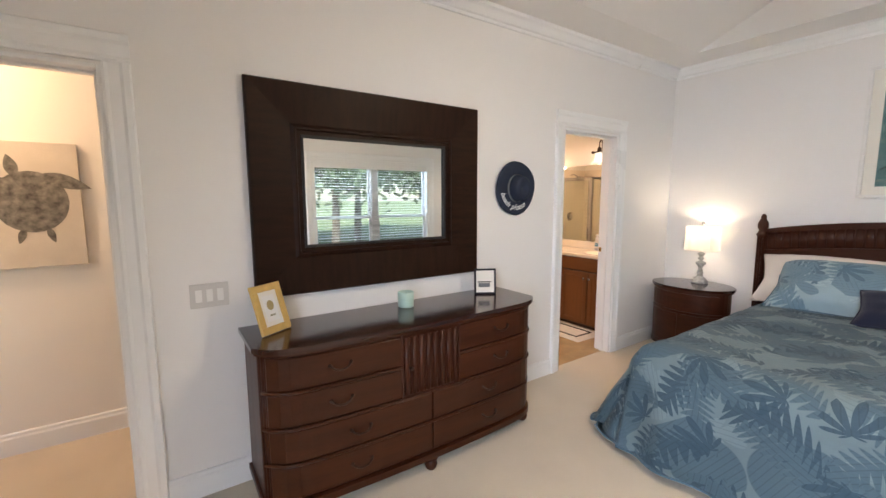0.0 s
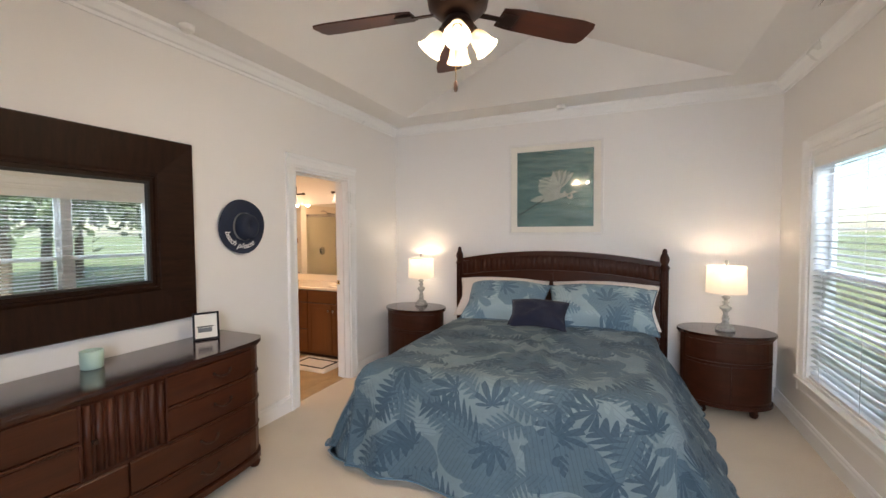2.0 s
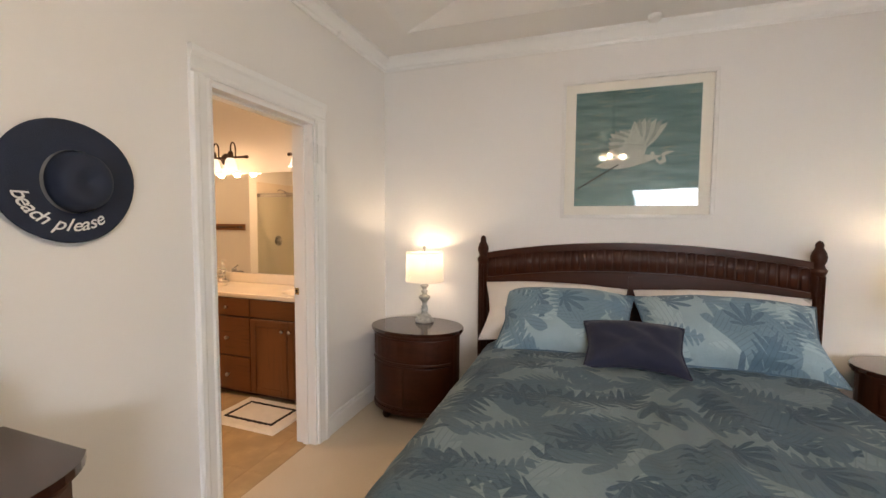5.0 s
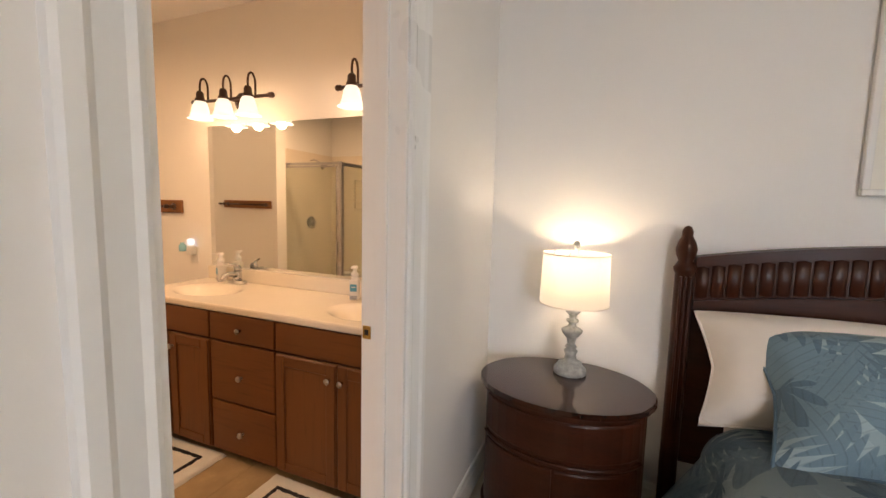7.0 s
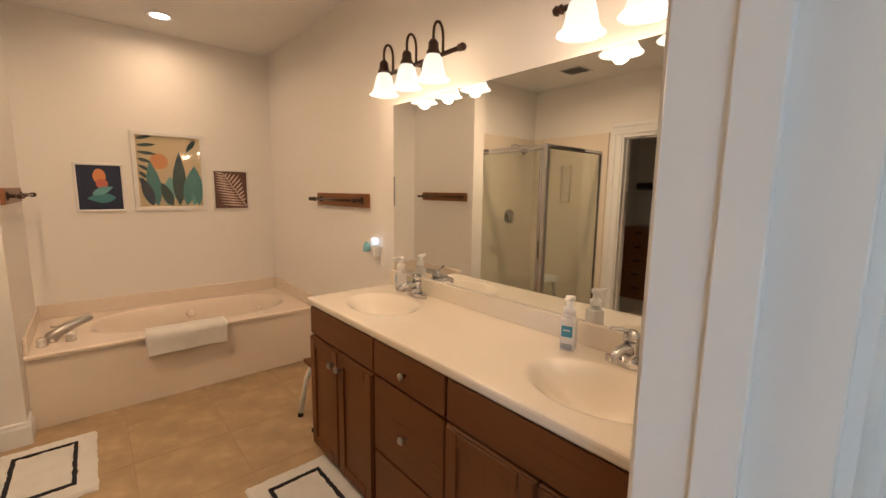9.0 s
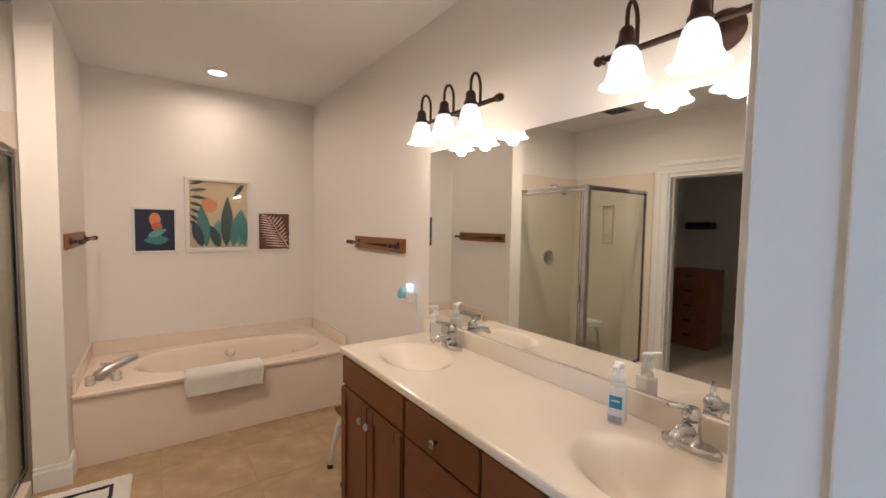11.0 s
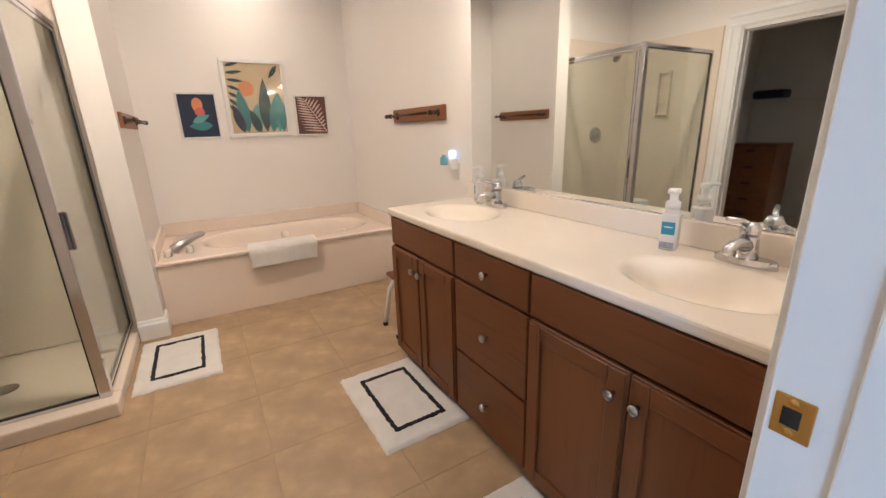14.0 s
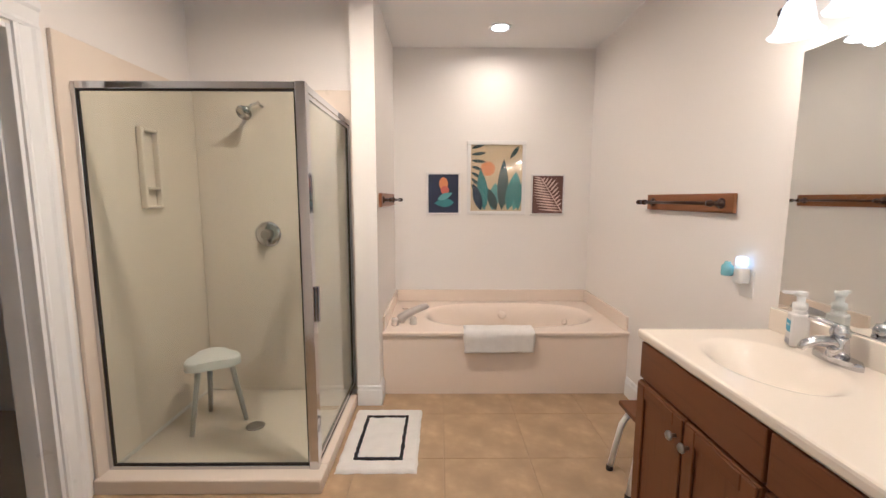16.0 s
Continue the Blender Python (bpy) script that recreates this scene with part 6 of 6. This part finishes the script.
def towel_rack(m, label):
    r = tagged(new("towel_rack"), label, "towel rack", "towel racks")
    r.matrix_basis = m
    part("board", boxed(-0.375, 0.375, -0.045, 0.045, 0.001, 0.020, 0.005), M_MAPLE_RACK, r, "stained wood board")
    part("bar", tube([(-0.345, 0, 0.075), (0.345, 0, 0.075)], 0.008, 10), M_BRONZE, r, smooth=True)
    for s in (-1, 1):
        part("post", lathe([(0.024, 0.020), (0.024, 0.026), (0.010, 0.032), (0.010, 0.062), (0.016, 0.070), (0.013, 0.088), (0, 0.092)], 14, (s * 0.30, 0, 0)), M_BRONZE, r, smooth=True)
        part("finial", lathe([(0.008, 0), (0.014, 0.008), (0.008, 0.016), (0.015, 0.028), (0.010, 0.042), (0, 0.046)], 12, m=pose(s * 0.345, 0, 0.075, 0, 90 * s)), M_BRONZE, r, smooth=True)


M_MAPLE_RACK = wood("rack_wood", (0.27, 0.115, 0.045), "x", 0.4, 0.2, 14, 0.7)
towel_rack(Matrix.Translation((BX, 4.86, 1.335)) @ ON_EAST, "wooden-backed towel rack with a bronze bar")
ON_WEST = Matrix(((0, 0, 1, 0), (1, 0, 0, 0), (0, 1, 0, 0), (0, 0, 0, 1)))
towel_rack(Matrix.Translation((TX, 5.72, 1.345)) @ ON_WEST, "wooden-backed towel rack with a bronze bar over the tub's end")

pg = thing("plug_in_freshener", (BX, 4.385, 1.0), "white plug-in freshener with blue liquid in an outlet", "air freshener")
part("outlet_plate", boxed(-0.006, -0.0005, -0.036, 0.036, -0.058, 0.058, 0.002), M_WHITE, pg)
part("body", boxed(-0.055, -0.0065, -0.024, 0.030, 0.000, 0.070, 0.012, 3), M_WHITE, pg)
part("night_light", boxed(-0.050, -0.012, -0.020, 0.026, 0.0705, 0.115, 0.014, 3), glow("lit_night_light", (0.65, 0.82, 1.0), 0.14), pg, "small lit bluish night light")
part("bottle", lathe([(0.020, 0.0), (0.023, 0.006), (0.023, 0.04), (0.012, 0.052), (0.012, 0.06)], 16, (-0.072, 0.030, 0.03)), paint("blue_liquid", (0.25, 0.52, 0.62), 0.15, 0.9), pg, smooth=True)

# three prints over the tub
M_NIGHT = paint("night_blue", (0.018, 0.028, 0.075))
M_CORAL = paint("coral", (0.62, 0.16, 0.12))
M_TEAL = paint("teal", (0.07, 0.24, 0.26))
M_TEAL2 = paint("pale_teal", (0.16, 0.38, 0.40))
M_SAND = paint("sand", (0.66, 0.50, 0.32), dark=0.9)
M_ORANGE = paint("orange_sun", (0.68, 0.27, 0.10), dark=0.9)
M_DKGREEN = paint("dark_leaf", (0.022, 0.055, 0.065))
M_WINE = paint("brown_rose", (0.13, 0.06, 0.055))
M_CREAM = paint("cream_stripe", (0.68, 0.52, 0.45))
G = "prints above the tub"
p1 = picture("leaf_print", Matrix.Translation((3.09, BY, 1.397)) @ ON_NORTH, 0.295, 0.365, 0, 0.018, M_WFRAME, M_NIGHT, "small framed print, coral and teal leaves on navy", 0.018, G)
pic_part(p1, "flower", disc(0.0, 0.085, 0.038, 0.055), 1, M_ORANGE)
pic_part(p1, "flower", disc(0.012, 0.03, 0.036, 0.035), 2, M_CORAL)
pic_part(p1, "leaf", leaf(-0.05, -0.05, 0.14, 0.032, 24), 3, M_TEAL2)
pic_part(p1, "leaf", leaf(0.09, -0.075, 0.17, 0.045, 182), 2, M_TEAL)
p2 = picture("leaf_print", Matrix.Translation((3.545, BY, 1.53)) @ ON_NORTH, 0.505, 0.625, 0, 0.032, M_WFRAME, M_SAND, "large white-framed print of teal leaves and an orange sun", 0.022, G)
pic_part(p2, "sun", disc(-0.075, 0.08, 0.062), 1, M_ORANGE)
for i in range(7):
    pic_part(p2, "leaf", leaf(-0.215, 0.25 - i * 0.05, 0.10 + 0.03 * (i < 3), 0.017, 18 - i * 12), 2, M_DKGREEN)
for i, (x, l, a, mm) in enumerate(((-0.10, 0.36, 96, M_TEAL), (-0.03, 0.24, 84, M_TEAL2), (0.05, 0.44, 88, M_DKGREEN), (0.10, 0.34, 78, M_TEAL), (0.15, 0.26, 72, M_TEAL2), (0.0, 0.2, 110, M_DKGREEN), (-0.13, 0.24, 106, M_NIGHT), (0.19, 0.32, 92, M_TEAL))):
    pic_part(p2, "leaf", leaf(x, -0.275, l, 0.058 if i < 4 else 0.045, a), 3 + i, mm)
pic_part(p2, "leaf", leaf(0.19, 0.27, 0.13, 0.022, 235), 3, M_DKGREEN)
g2 = part("glazing", boxed(-0.218, 0.218, -0.278, 0.278, 0.0145, 0.016), M_GLASS, p2)
g2.visible_shadow = False
p3 = picture("leaf_print", Matrix.Translation((3.992, BY, 1.39)) @ ON_NORTH, 0.292, 0.35, 0, 0.014, M_WFRAME, M_WINE, "small framed print of cream and brown palm stripes", 0.018, G)
pic_part(p3, "rib", [(0.122, -0.150), (0.128, -0.140), (-0.056, 0.145), (-0.064, 0.143)], 1, M_CREAM)
for i in range(13):
    t = i / 12
    x, y = 0.12 - 0.18 * t, -0.14 + 0.28 * t
    n = 0.20 - 0.07 * t
    left, right = min(n, x + 0.125), min(n, 0.128 - x)
    pic_part(p3, "stripe", leaf(x, y, left, 0.0085, 176 - 8 * t), 2, M_CREAM)
    right = min(right, (0.150 - y) / 0.85)
    if right > 0.03:
        pic_part(p3, "stripe", leaf(x, y, right * 0.98, 0.0085, 62 - 30 * (1 - t)), 2, M_CREAM)

# ---- closet ----
ch = thing("drawer_chest", (0.02, 4.62, 0), "tall wooden five-drawer chest in the closet", "chest")
part("body", boxed(-0.20, 0.20, -0.235, 0.235, 0, 0.965, 0.006), M_MAPLE_RACK, ch)
for i in range(5):
    z = 0.04 + i * 0.183
    d = part("drawer", boxed(0.201, 0.216, -0.222, 0.222, z, z + 0.172, 0.004), M_MAPLE_RACK, ch)
    part("pull", boxed(0.2165, 0.228, -0.045, 0.045, z + 0.105, z + 0.130, 0.004), M_BRONZE, d)
ws = thing("wire_shelf", (0, 0, 0), "white wire closet shelf with a hanging rail", "shelf")
for x in [-0.62 + 0.03 * i for i in range(10)]:
    part("wire", tube([(x, 3.45, 1.46), (x, 5.19, 1.46)], 0.003, 5), M_WHITE, ws)
part("front_rail", tube([(-0.32, 3.45, 1.43), (-0.32, 5.19, 1.43)], 0.006, 6), M_WHITE, ws)
fc = thing("folded_clothes", (-0.45, 4.80, 1.464), "folded dark blue clothes on the wire shelf", "clothes")
part("stack", boxed(-0.12, 0.12, -0.16, 0.16, 0, 0.10, 0.03, 3), M_NAVY, fc)
# ---- bathroom floor ----
M_TILE = surface("tan_ceramic_tile", (0.50, 0.36, 0.205), 0.42, dark=0.55, big=6.0, fine=24, bump=0.12, dist=0.002)
M_GROUT = surface("grout", (0.40, 0.30, 0.19), 0.85, dark=0.8, fine=120, bump=0.3)
bf = setting(part("floor_bath", boxed(LX - WT, BX, NY + 0.061, BY, -0.1, -0.002), M_GROUT), "tan ceramic tile bathroom floor", "tile floor")
T, JT = 0.449, 0.0035
shared = {}
for i in range(-4, 4):
    for j in range(-5, 5):
        x0, x1 = 3.083 + i * T, 3.083 + (i + 1) * T - JT
        y0, y1 = 3.80 + j * T, 3.80 + (j + 1) * T - JT
        x0, x1, y0, y1 = max(x0, LX - 0.06), min(x1, BX), max(y0, NY + 0.065), min(y1, 5.44)
        if x1 - x0 < 0.02 or y1 - y0 < 0.02:
            continue
        key = (round(x1 - x0, 3), round(y1 - y0, 3))
        if key not in shared:
            shared[key] = part("tile", boxed(0, x1 - x0, 0, y1 - y0, -0.012, 0, 0.0015, 1), M_TILE, bf)
            o = shared[key]
        else:
            o = new("tile", shared[key].data)
            o.parent = bf
        o.location = (x0, y0, 0)
